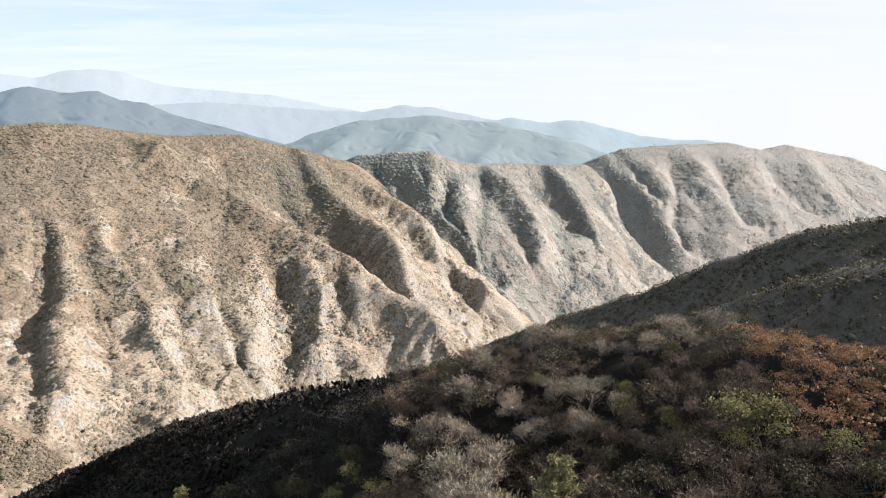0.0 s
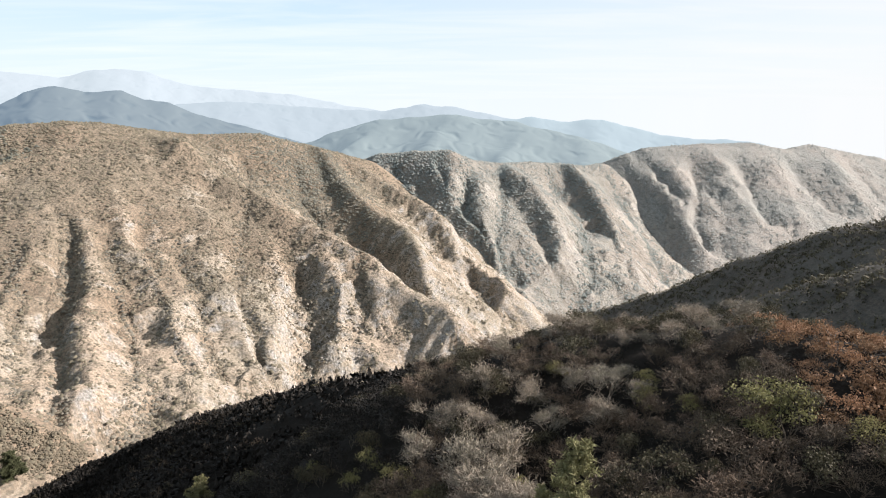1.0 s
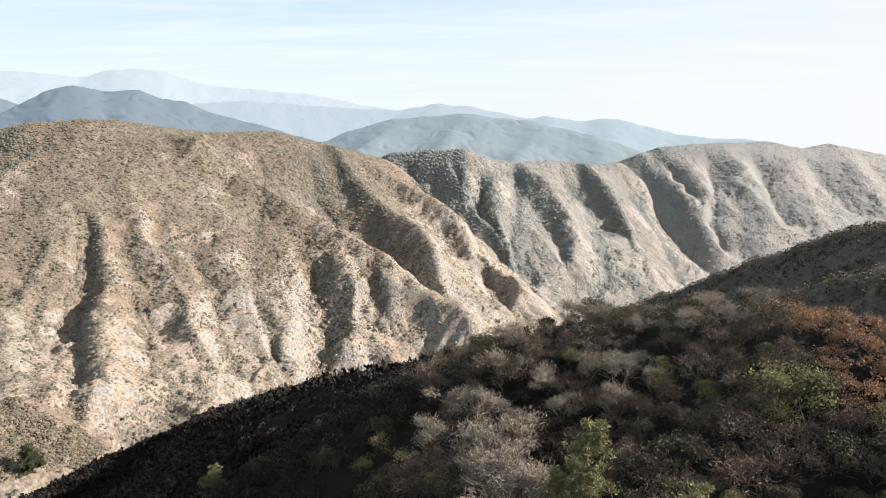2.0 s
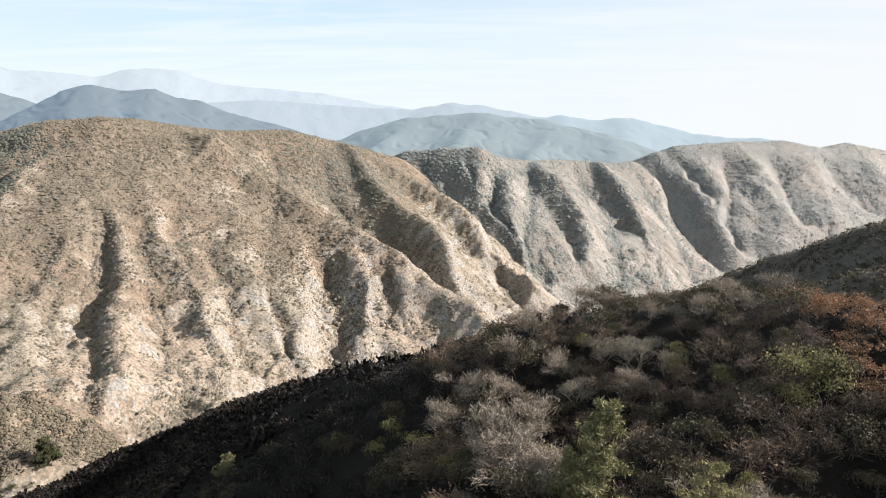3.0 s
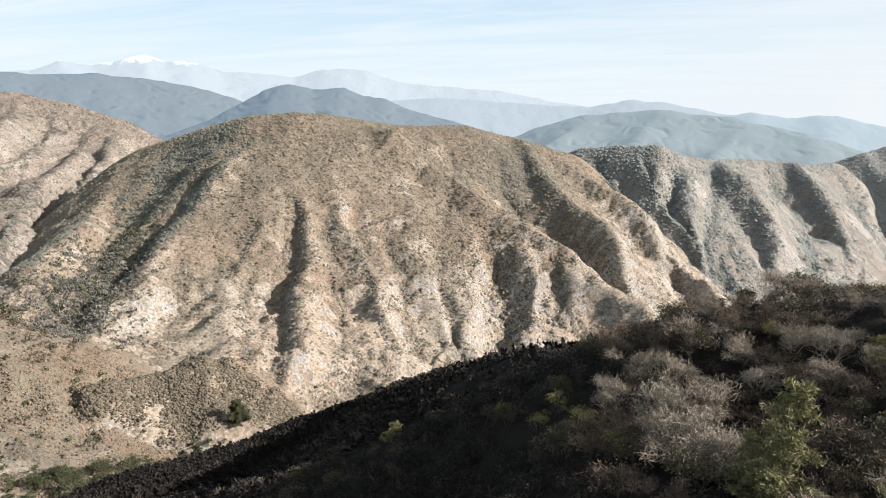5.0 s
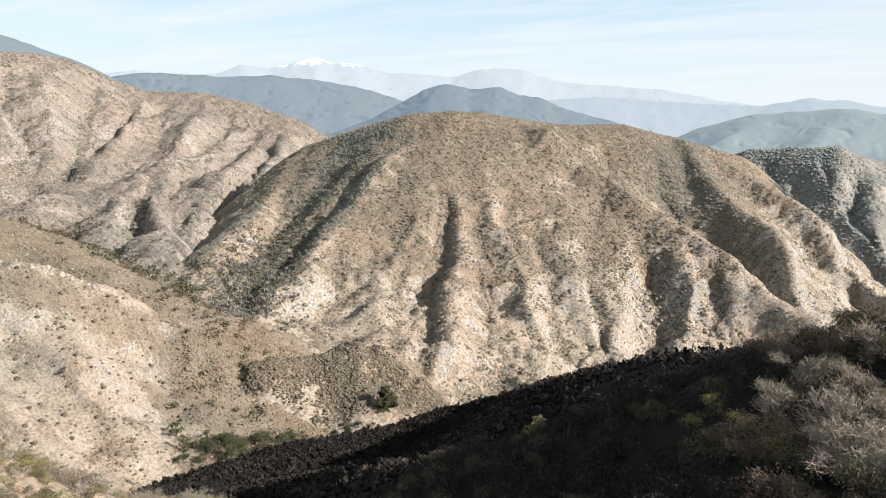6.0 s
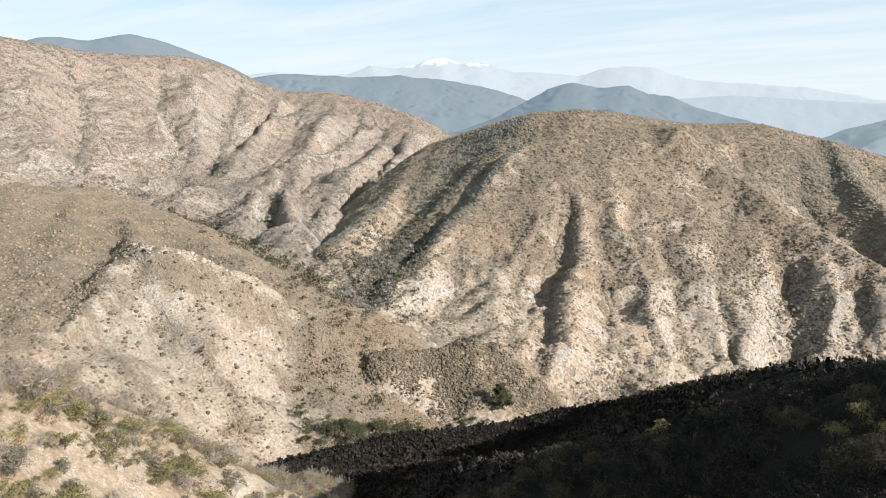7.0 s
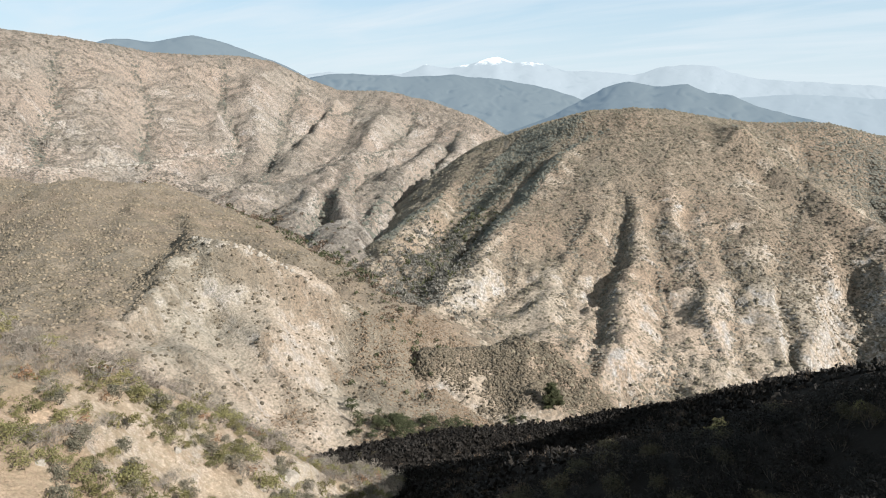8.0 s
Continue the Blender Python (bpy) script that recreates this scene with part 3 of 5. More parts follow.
crest("main_mountain", 2, (-94, 692), (-83, 658), (-75, 609))
crest("main_mountain", 1, (-187, 910), (-140, 915), (-98, 905), (-62, 890), (-33, 870), (-12, 850), (14, 825), (38, 800), (51, 780), (38, 740))
crest("main_mountain", 2, (-19, 874), (-7, 822), (2, 741))
crest("main_mountain", 2, (-269, 812), (-252, 770), (-232, 737))
crest("main_mountain", 3, (-182, 905), (-154, 855), (-121, 800), (-88, 765), (-61, 738), (-41, 705), (-33, 675))
cleft("main_mountain", 8, (-320, 568), (-306, 533), (-293, 504), (-274, 460), (-247, 408), (-218, 354))
cleft("main_mountain", 9, (-407, 630), (-411, 590), (-421, 563), (-420, 523), (-412, 465), (-391, 399), (-367, 344), (-345, 315))
cleft("main_mountain", 6, (-441, 631), (-452, 589), (-454, 531), (-446, 471), (-407, 384))
cleft("main_mountain", 2, (-340, 519), (-317, 480), (-284, 419), (-246, 362))
cleft("main_mountain", 3, (-356, 455), (-330, 406), (-294, 348))
cleft("main_mountain", 4, (-290, 557), (-262, 520), (-233, 471), (-203, 416))
cleft("main_mountain", 6, (-278, 617), (-249, 555), (-229, 517), (-206, 486), (-181, 442))
cleft("main_mountain", 5, (-242, 596), (-220, 554), (-199, 515), (-168, 459))
cleft("main_mountain", 4, (-217, 715), (-207, 668), (-196, 602), (-185, 563), (-158, 521), (-142, 484))
cleft("main_mountain", 10, (-151, 622), (-135, 604), (-128, 575), (-124, 540), (-121, 512))
cleft("main_mountain", 3, (-101, 665), (-92, 637), (-84, 593))
cleft("main_mountain", 13, (-206, 865), (-192, 822), (-176, 785), (-158, 758), (-128, 735), (-92, 712), (-58, 690), (-20, 660))
cleft("main_mountain", 8, (-245, 800), (-230, 742))
cleft("main_mountain", 3, (-29, 877), (-30, 840), (-29, 713))
cleft("main_mountain", 3, (8, 839), (18, 793), (22, 769))
cleft("main_mountain", 9, (-192, 420), (-194, 390), (-187, 352))
crest("right_ridge", 4.2, (-139, 1069), (-111, 1037), (-75, 997))
crest("right_ridge", 3, (-71, 1065), (-56, 1025), (-31, 995), (-7, 965), (27, 930), (55, 890))
crest("right_ridge", 5.6, (-20, 1054), (-18, 1022), (-23, 987))
crest("right_ridge", 7.0, (35, 1072), (33, 1007), (28, 956), (38, 929), (62, 885))
crest("right_ridge", 4, (79, 1100), (111, 1060), (132, 1020), (135, 985), (129, 955), (107, 925), (77, 880))
crest("right_ridge", 4, (196, 1290), (222, 1230), (241, 1170), (248, 1110), (260, 1060), (258, 1010))
cleft("right_ridge", 10, (-100, 1055), (-89, 1022), (-58, 981))
cleft("right_ridge", 8, (-41, 1054), (-40, 1022), (-19, 978))
cleft("right_ridge", 20, (13, 1055), (3, 996), (1, 962), (21, 935), (47, 895), (58, 837))
cleft("right_ridge", 9, (60, 1143), (58, 1026), (47, 949), (60, 902), (63, 834))
cleft("right_ridge", 15, (151, 1259), (167, 1207), (193, 1162), (184, 1053), (168, 951), (145, 877))
cleft("right_ridge", 15, (280, 1405), (299, 1347), (312, 1289), (314, 1187), (329, 1100))
crest("far_ridge", 4, (343, 1490), (371, 1420), (397, 1350), (418, 1290), (418, 1220))
crest("far_ridge", 4, (514, 1545), (524, 1470), (536, 1400), (543, 1330), (530, 1260))
crest("far_ridge", 4, (656, 1610), (663, 1510), (665, 1440), (666, 1360))
crest("far_ridge", 10.4, (816, 1690), (831, 1587), (851, 1522))
crest("far_ridge", 6.5, (413, 1509), (434, 1429), (449, 1377))
cleft("far_ridge", 18, (470, 1519), (467, 1435), (458, 1359), (435, 1257))
cleft("far_ridge", 9, (372, 1488), (402, 1412), (428, 1340))
cleft("far_ridge", 18, (589, 1572), (578, 1495), (578, 1425), (581, 1346))
cleft("far_ridge", 14, (721, 1623), (727, 1543), (756, 1465))
cleft("far_ridge", 13, (894, 1721), (902, 1624), (916, 1550))
cleft("far_ridge", 10, (300, 1476), (335, 1417), (375, 1343), (383, 1250))
crest("west_mountain", 9.6, (-1206, 342), (-1112, 317), (-1026, 275))
crest("west_mountain", 9.6, (-1213, 439), (-1128, 428), (-1044, 406), (-949, 359))
crest("west_mountain", 9.6, (-1251, 617), (-1150, 588), (-1074, 579), (-1015, 564))
crest("west_mountain", 7.2, (-1180, 733), (-1102, 659), (-1039, 640), (-982, 583))
crest("west_mountain", 8.4, (-1145, 880), (-1076, 813), (-1011, 727), (-936, 634))
crest("west_mountain", 7.2, (-1079, 963), (-1017, 879), (-941, 774), (-815, 628), (-697, 502), (-552, 371))
crest("west_mountain", 6.0, (-946, 971), (-813, 790), (-655, 592), (-527, 438), (-455, 359))
crest("west_mountain", 8.4, (-918, 755), (-695, 543), (-521, 402), (-464, 379))
crest("west_mountain", 4.8, (-895, 1010), (-817, 879), (-679, 675), (-582, 542))
cleft("west_mountain", 14, (-1207, 388), (-1103, 356), (-1012, 295), (-941, 277))
cleft("west_mountain", 14, (-1221, 518), (-1116, 494), (-1009, 426), (-924, 398))
cleft("west_mountain", 12, (-1214, 685), (-1122, 618), (-1045, 602), (-953, 528))
cleft("west_mountain", 12, (-1161, 806), (-1082, 714), (-1017, 658), (-928, 579))
cleft("west_mountain", 18, (-1112, 918), (-1084, 812), (-1035, 715), (-979, 632), (-801, 481))
cleft("west_mountain", 16, (-1024, 988), (-959, 868), (-840, 707), (-692, 550), (-522, 374))
cleft("west_mountain", 18, (-910, 980), (-775, 783), (-637, 584), (-566, 478), (-481, 400))
cleft("west_mountain", 12, (-652, 485), (-525, 370), (-467, 323))

def smoothed(z, step, reach):
    """Heights with the sharp small forms taken out."""
    n = max(1, int(reach / step))
    k = np.exp(-0.5 * (np.arange(-3 * n, 3 * n + 1) / n) ** 2)
    k /= k.sum()
    p = np.pad(np.maximum(z, -50), 3 * n, mode="edge")
    p = sum(w * p[i:i + z.shape[0]] for i, w in enumerate(k))
    return sum(w * p[:, i:i + z.shape[1]] for i, w in enumerate(k))


def nearest_of(lines, x, y):
    """Distance to the nearest of the lines, the rise there, and the way along it."""
    best, way = np.full(x.shape, 1e9), np.zeros(x.shape)
    total, weight = np.zeros(x.shape), np.zeros(x.shape)
    for k, (line, rise) in enumerate(lines):
        d, h, s = along(x, y, [(a, b, i / (len(line) - 1)) for i, (a, b) in enumerate(line)])
        w = 1 / (d + 2) ** 3
        total, weight = total + w * rise * np.clip(h * 4 + 0.2, 0, 1), weight + w
        way = np.where(d < best, s + 613.0 * k, way)
        best = np.minimum(best, d)
    return best, total / weight, way


def spurs(name, x, y, z, keep, ribs, reach, size=1.0, rough=1.0, low=(170, 240), seed=700):
    """A slope folded into spurs: flat flanks between the crests and the clefts, rilled down their fall, worn bare in streaks."""
    step = x[0, 1] - x[0, 0]
    hold = np.zeros(x.shape)
    for line in keep:
        hold = np.maximum(hold, np.clip(1.6 - along(x, y, line)[0] / (30 * size), 0, 1))
    stay = hold
    for line in ribs:
        stay = np.maximum(stay, np.clip(1.6 - along(x, y, line)[0] / (28 * size), 0, 1))
    z = smoothed(z, step, reach) * (1 - stay) + z * stay
    x2 = x + size * (7 * fbm(x / 60 / size, y / 60 / size, 4, seed) + 1.5 * fbm(x / 9 / size, y / 9 / size, 2, seed + 8))
    y2 = y + size * (7 * fbm(x / 60 / size, y / 60 / size, 4, seed + 1) + 1.5 * fbm(x / 9 / size, y / 9 / size, 2, seed + 9))
    dc, rise, way = nearest_of(CRESTS[name], x2, y2)
    dg, depth, _ = nearest_of(CLEFTS[name], x2, y2)
    away = np.clip(1.5 - np.minimum(dc, dg) / (130 * size), 0, 1)
    top = 1 - 0.85 * hold
    rc, rg = 5 * size, 2 * size
    ec, eg = np.sqrt(dc * dc + rc * rc) - rc, np.sqrt(dg * dg + rg * rg) - rg
    f = ec / (ec + eg + 1)
    z = z + top * away * (rise * (1 - f) - depth * f ** 1.7)
    flank = np.clip(dc / (14 * size), 0, 1) * top
    bend = (way + 6 * size * perlin(way / 25 / size, dc / 40 / size, seed + 2)) / size
    down = dc / size
    patch = np.clip(0.75 + 0.9 * fbm(x / 85 / size, y / 85 / size, 3, seed + 3), 0.15, 1.5)
    rill = np.maximum(1 - np.abs(perlin(bend / 21, down / 110, seed + 4)) * 1.6, 0) ** 1.5
    fine = np.maximum(1 - np.abs(perlin(bend / 8, down / 55, seed + 5)) * 1.5, 0)
    lowness = np.clip((low[1] - z) / (low[1] - low[0]), 0, 1)
    z = z - rough * size * flank * patch * (0.4 + 0.75 * lowness) * (2.6 * rill + 1.4 * fine)
    z = z + rough * size * top * (1.2 * fbm(x / 20 / size, y / 20 / size, 5, seed + 6, 0.62) + 4.5 * fbm(x / 80 / size, y / 80 / size, 2, seed + 7))
    crag = np.abs(perlin(x / 15 / size, y / 15 / size, seed + 13)) + 0.5 * np.abs(perlin(x / 7 / size, y / 7 / size, seed + 14))
    z = z - rough * size * top * lowness * patch * 2.6 * crag
    streak = fbm(bend / 13, down / 75, 3, seed + 10) + 0.6 * perlin(bend / 4.5, down / 30, seed + 11)
    crown = np.clip(1 - dc / (16 * size), 0, 1)
    worn = 0.75 * lowness + 0.5 * streak + 0.35 * crown - 0.6 * np.clip(1 - dg / (9 * size), 0, 1) + 0.55 * fbm(x / 75 / size, y / 75 / size, 4, seed + 12)
    return z, np.clip(worn - 0.3, 0, 1) * (1 - 0.8 * hold), bend * size, dc


ROADS = [[(-963, 252, 224), (-925, 280, 223), (-930, 310, 221), (-957, 372, 219), (-945, 390, 220), (-930, 412, 222), (-957, 437, 222), (-1003, 490, 222), (-984, 528, 224), (-1012, 592, 223)],
         [(-850, 690, 222), (-863, 709, 222), (-890, 760, 222), (-915, 814, 223), (-900, 850, 226)]]


def road_cut(x, y, z):
    """A level shelf cut into the slope, with a steep bare face above it."""
    z, worn, u, v = spurs("west_mountain", x, y, z, [WEST_MOUNTAIN[0][0]], [], 18, 1.25, 1.7, (90, 420), 760)
    for line in ROADS:
        d, h, s = along(x, y, line)
        d = d + 2.5 * perlin(x / 9, y / 9, 66)
        z = np.where(d < 90, np.clip(z, h - np.maximum(d - 7, 0) * 0.9, h + np.maximum(d - 7, 0) * 1.9), z)
        worn = np.maximum(worn, np.clip(1.3 - d / 14, 0, 1))
    return z, worn, u, v


def fall_ribs(x, y, z):
    """The great face: spurs, clefts, and a broken cliff band low down."""
    keep, ribs = [MAIN[k][0] for k in (0, 1)], [MAIN[k][0] for k in (2, 8, 12, 13, 14, 15)]
    z, worn, u, v = spurs("main_mountain", x, y, z, keep, ribs, 22, 1.0, 1.0, (150, 245), 700)
    hump = np.minimum(along(x, y, MAIN[12][0])[0], along(x, y, MAIN[13][0])[0]) + 6 * fbm(x / 15, y / 15, 3, 775)
    worn = worn * np.clip((hump - 12) / 14, 0, 1)
    k = np.clip((164 + 12 * fbm(x / 60, y / 60, 3, 770) - z) / 13, 0, 1) * np.clip((y - 345) / 25, 0, 1)
    return z - 8 * np.clip(0.6 + 1.2 * fbm(x / 45, y / 45, 2, 771), 0, 1) * k * k * (3 - 2 * k), np.clip(worn + 0.3 * k * np.clip((hump - 12) / 14, 0, 1), 0, 1), u, v


def right_gullies(x, y, z):
    return spurs("right_ridge", x, y, z, [RIGHT_RIDGE[0][0]], [RIGHT_RIDGE[k][0] for k in (1, 2, 3)], 20, 1.3, 1.2, (80, 240), 800)


def far_gullies(x, y, z):
    return spurs("far_ridge", x, y, z, [FAR_RIDGE[0][0]], [FAR_RIDGE[k][0] for k in (1, 2, 3)], 24, 2.0, 0.9, (40, 230), 840)


KNOB_FACE = [(-359, 175), (-347, 188), (-330, 202), (-318, 226), (-302, 232), (-287, 226), (-267, 216), (-245, 215), (-222, 182), (-215, 153), (-228, 136), (-246, 124), (-263, 115), (-285, 102), (-310, 92), (-324, 116), (-330, 137)]


def inside(x, y, ring):
    """How far each place lies within a ring of places, less than nothing outside."""
    best, odd = np.full(x.shape, 1e9), np.zeros(x.shape, bool)
    for (ax, ay), (bx, by) in zip(ring, ring[1:] + ring[:1]):
        k = np.clip(((x - ax) * (bx - ax) + (y - ay) * (by - ay)) / ((bx - ax) ** 2 + (by - ay) ** 2 + 1e-6), 0, 1)
        best = np.minimum(best, np.hypot(x - ax - k * (bx - ax), y - ay - k * (by - ay)))
        if ay != by:
            odd ^= ((ay > y) != (by > y)) & (x < (bx - ax) * (y - ay) / (by - ay) + ax)
    return np.where(odd, best, -best)


def knob_rills(x, y, z):
    """Rain rills down the bare face under the knob, and the face worn to pale rock."""
    v = y + 4 * fbm(x / 25, y / 25, 3, 760)
    d = inside(x + 7 * fbm(x / 20, y / 20, 4, 764), y + 7 * fbm(x / 20, y / 20, 4, 765), KNOB_FACE)
    w = np.clip((d + 8) / 18, 0, 1)
    deep = np.maximum(1 - 1.3 * np.abs(perlin(v / 26, x / 90, 763)), 0) ** 1.6
    rib = np.maximum(1 - 1.4 * np.abs(perlin(v / 12, x / 70, 761)), 0) ** 1.5
    fine = np.maximum(1 - np.abs(perlin(v / 5, x / 40, 762)), 0) ** 2
    worn = np.clip((d + 4) / 22, 0, 1) * np.clip(0.7 + 0.65 * fbm(x / 20, y / 20, 4, 766), 0, 1) + np.clip(0.6 * fbm(x / 12, y / 12, 3, 767) - 0.25, 0, 0.4)
    edge = np.minimum(along(x, y, KNOB_HILL[1][0][1:6])[0], along(x, y, KNOB_HILL[2][0])[0]) + 3 * fbm(x / 8, y / 8, 3, 780)
    worn = np.maximum(worn, np.clip(1.2 - edge / 7, 0, 1) * np.clip(0.7 + fbm(x / 10, y / 10, 2, 781), 0, 1))
    z = z + 1.5 * np.clip(1 - edge / 6, 0, 1) * np.clip(0.5 + 1.2 * fbm(x / 5, y / 5, 2, 782), 0, 1) + 2.0 * fbm(x / 26, y / 26, 4, 768) + 0.25 * fbm(x / 4, y / 4, 2, 769)
    return z - w * (4.2 * deep + 2.4 * rib + 0.9 * fine), np.clip(worn, 0, 1), v, x


def west_bank(x, y, z):
    """The sunny slope drops to the stream on its far side."""
    side = x + 124 + 0.12 * (y - 60) + 3 * fbm(x / 12, y / 12, 3, 790)
    return z - 0.75 * np.maximum(side, 0) * np.clip((y - 62) / 30, 0, 1), np.zeros(x.shape), x, y


ground_sheet()
hill("main_mountain", MAIN, M_MAIN, 2.2, 120, "brush-dotted canyon mountain with gullies and pale rock faces", 0, 0, 11, 0, fall_ribs)
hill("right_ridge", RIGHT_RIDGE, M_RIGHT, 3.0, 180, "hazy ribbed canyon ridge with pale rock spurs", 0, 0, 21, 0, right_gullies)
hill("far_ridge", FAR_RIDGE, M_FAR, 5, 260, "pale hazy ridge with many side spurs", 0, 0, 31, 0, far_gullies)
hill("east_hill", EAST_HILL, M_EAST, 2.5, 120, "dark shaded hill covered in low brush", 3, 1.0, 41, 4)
hill("knob_hill", KNOB_HILL, M_KNOB, 2.6, 110, "tan hill with a rocky knob and pale eroded face", 5, 1.3, 51, 4, knob_rills)
hill("west_mountain", WEST_MOUNTAIN, M_WEST, 3.6, 200, "brown mountainside with gullies above a road cut", 0, 0, 61, 0, road_cut)
hill("near_ridge", NEAR_RIDGE, M_NEAR, 1.7, 75, "ridge covered in dry shrubs, shade put into its ground colour", 1.2, 0.3, 71, 2, broad=False)
hill("west_slope", WEST_SLOPE, M_SUNNY, 1.3, 80, "sunlit dry slope with bare soil patches", 3.6, 0.8, 81, 2, west_bank, broad=False)

# haze of each range is in its base colour and its glow
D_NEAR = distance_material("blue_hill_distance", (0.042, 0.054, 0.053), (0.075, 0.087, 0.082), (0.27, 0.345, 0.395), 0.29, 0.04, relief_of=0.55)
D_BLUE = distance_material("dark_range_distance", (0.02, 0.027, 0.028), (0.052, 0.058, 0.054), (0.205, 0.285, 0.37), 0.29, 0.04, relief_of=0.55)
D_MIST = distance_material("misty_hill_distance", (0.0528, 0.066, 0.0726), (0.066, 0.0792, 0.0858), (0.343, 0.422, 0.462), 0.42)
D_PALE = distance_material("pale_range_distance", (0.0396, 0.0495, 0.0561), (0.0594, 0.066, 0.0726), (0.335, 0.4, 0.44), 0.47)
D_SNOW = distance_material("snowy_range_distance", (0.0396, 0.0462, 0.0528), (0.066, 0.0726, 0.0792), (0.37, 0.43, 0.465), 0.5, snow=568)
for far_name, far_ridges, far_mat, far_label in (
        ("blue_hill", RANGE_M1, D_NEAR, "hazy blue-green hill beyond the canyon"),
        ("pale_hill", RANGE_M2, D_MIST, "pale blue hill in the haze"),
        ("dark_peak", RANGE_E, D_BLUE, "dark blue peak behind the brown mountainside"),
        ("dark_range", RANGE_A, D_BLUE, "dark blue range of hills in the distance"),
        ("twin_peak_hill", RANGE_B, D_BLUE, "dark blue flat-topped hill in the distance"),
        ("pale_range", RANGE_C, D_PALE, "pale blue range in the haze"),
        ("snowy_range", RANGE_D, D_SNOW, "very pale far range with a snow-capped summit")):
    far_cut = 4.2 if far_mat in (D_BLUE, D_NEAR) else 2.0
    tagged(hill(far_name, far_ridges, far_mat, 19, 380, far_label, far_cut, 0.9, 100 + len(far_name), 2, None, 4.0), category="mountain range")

# ---------------------------------------------------------------- brush on the slopes
def clump_template(rng, rings=4):
    a = np.arange(rings) * 2 * math.pi / rings
    low = np.stack([np.cos(a) * 0.85, np.sin(a) * 0.85, np.full(rings, -0.25)], -1)
    mid = np.stack([np.cos(a + 0.6), np.sin(a + 0.6), np.full(rings, 0.45)], -1)
    co = np.concatenate([low, mid, [[0, 0, 0.95]]])
    f = []
    for k in range(rings):
        j = (k + 1) % rings
        f += [(k, j, rings + k), (j, rings + j, rings + k), (rings + k, rings + j, 2 * rings)]
    return co, np.array(f)


def many(name, co, faces, place, size, tall, rng, material, label, category="brush", jitter=0.25):
    """Very many alike clumps in one mesh."""
    n, m = len(place), len(co)
    a = rng.uniform(0, 2 * math.pi, n)
    c, s = np.cos(a)[:, None], np.sin(a)[:, None]
    v = co[None] * (1 + rng.uniform(-jitter, jitter, (n, m, 3)))
    x, y = v[..., 0] * c - v[..., 1] * s, v[..., 0] * s + v[..., 1] * c
    out = np.stack([x * size[:, None], y * size[:, None], v[..., 2] * tall[:, None]], -1) + place[:, None]
    tri = faces[None] + (np.arange(n) * m)[:, None, None]
    mesh = bpy.data.meshes.new(name)
    mesh_from(mesh, out.reshape(-1, 3), tri.reshape(-1, 3), 3)
    mesh.materials.append(material)
    return tagged(new(name, mesh), label, category, kind="stuff")


def places_on(name, count, rng, box, wave, cover, shade=0.0, wet=0.0, face=None, high=None, spot=None, patchy=0.8, shy=0.22):
    """Random places on a hill where brush grows: in drifts, thicker in gullies and on slopes away from the sun."""
    x, y = rng.uniform(box[0], box[1], count), rng.uniform(box[2], box[3], count)
    z, gx, gy = height_on(name, x, y)
    top = highest(x, y, name)
    drift = fbm(x / wave, y / wave, 4, 900)
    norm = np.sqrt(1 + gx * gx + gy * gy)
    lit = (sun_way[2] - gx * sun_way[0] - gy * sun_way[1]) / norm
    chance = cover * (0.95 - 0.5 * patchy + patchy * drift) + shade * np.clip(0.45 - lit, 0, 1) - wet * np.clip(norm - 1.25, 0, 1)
    chance = chance - shy * np.clip(height_on(name, x, y, WORN)[0], 0, 1)
    if high is not None:
        chance = chance + 0.3 * np.clip((z - high) / 45, -0.15, 1)
    if spot is not None:
        chance = chance + 0.65 * np.exp(-((x - spot[0]) ** 2 + (y - spot[1]) ** 2) / spot[2] ** 2)
    ok = (z > top - 0.3) & (rng.uniform(0, 1, count) < chance)
    if face is not None:
        ok &= (-gx * face[0] - gy * face[1]) > -0.15
    return np.stack([x, y, z], -1)[ok]


def leaf_quads(rng, centres, leaf, flat=0.0):
    """One small leaf, a folded quad, at each centre."""
    n = len(centres)
    a = rng.normal(size=(n, 3)); a[:, 2] *= 1 - flat; a /= np.linalg.norm(a, axis=1)[:, None]
    b = np.cross(a, rng.normal(size=(n, 3))); b /= np.linalg.norm(b, axis=1)[:, None] + 1e-9
    s = leaf * rng.uniform(0.6, 1.4, (n, 1))
    a, b = a * s, b * s * 0.55
    co = np.stack([centres - a, centres + b, centres + a, centres - b], 1).reshape(-1, 3)
    return co, np.arange(4 * n).reshape(-1, 4)


def sliver_quads(rng, centres, size, width, fan=0.45):
    """One thin twig at each centre, pointing up and outwards."""
    n = len(centres)
    d = centres * (1, 1, 0.4) / (np.linalg.norm(centres, axis=1)[:, None] + 0.3) + rng.normal(0, fan, (n, 3)) + (0, 0, 0.2)
    d /= np.linalg.norm(d, axis=1)[:, None]
    u = np.cross(d, rng.normal(size=(n, 3))); u /= np.linalg.norm(u, axis=1)[:, None] + 1e-9
    s = size * rng.uniform(0.5, 1.3, (n, 1))
    co = np.stack([centres - d * s, centres + u * width, centres + d * s, centres - u * width], 1).reshape(-1, 3)
    return co, np.arange(4 * n).reshape(-1, 4)


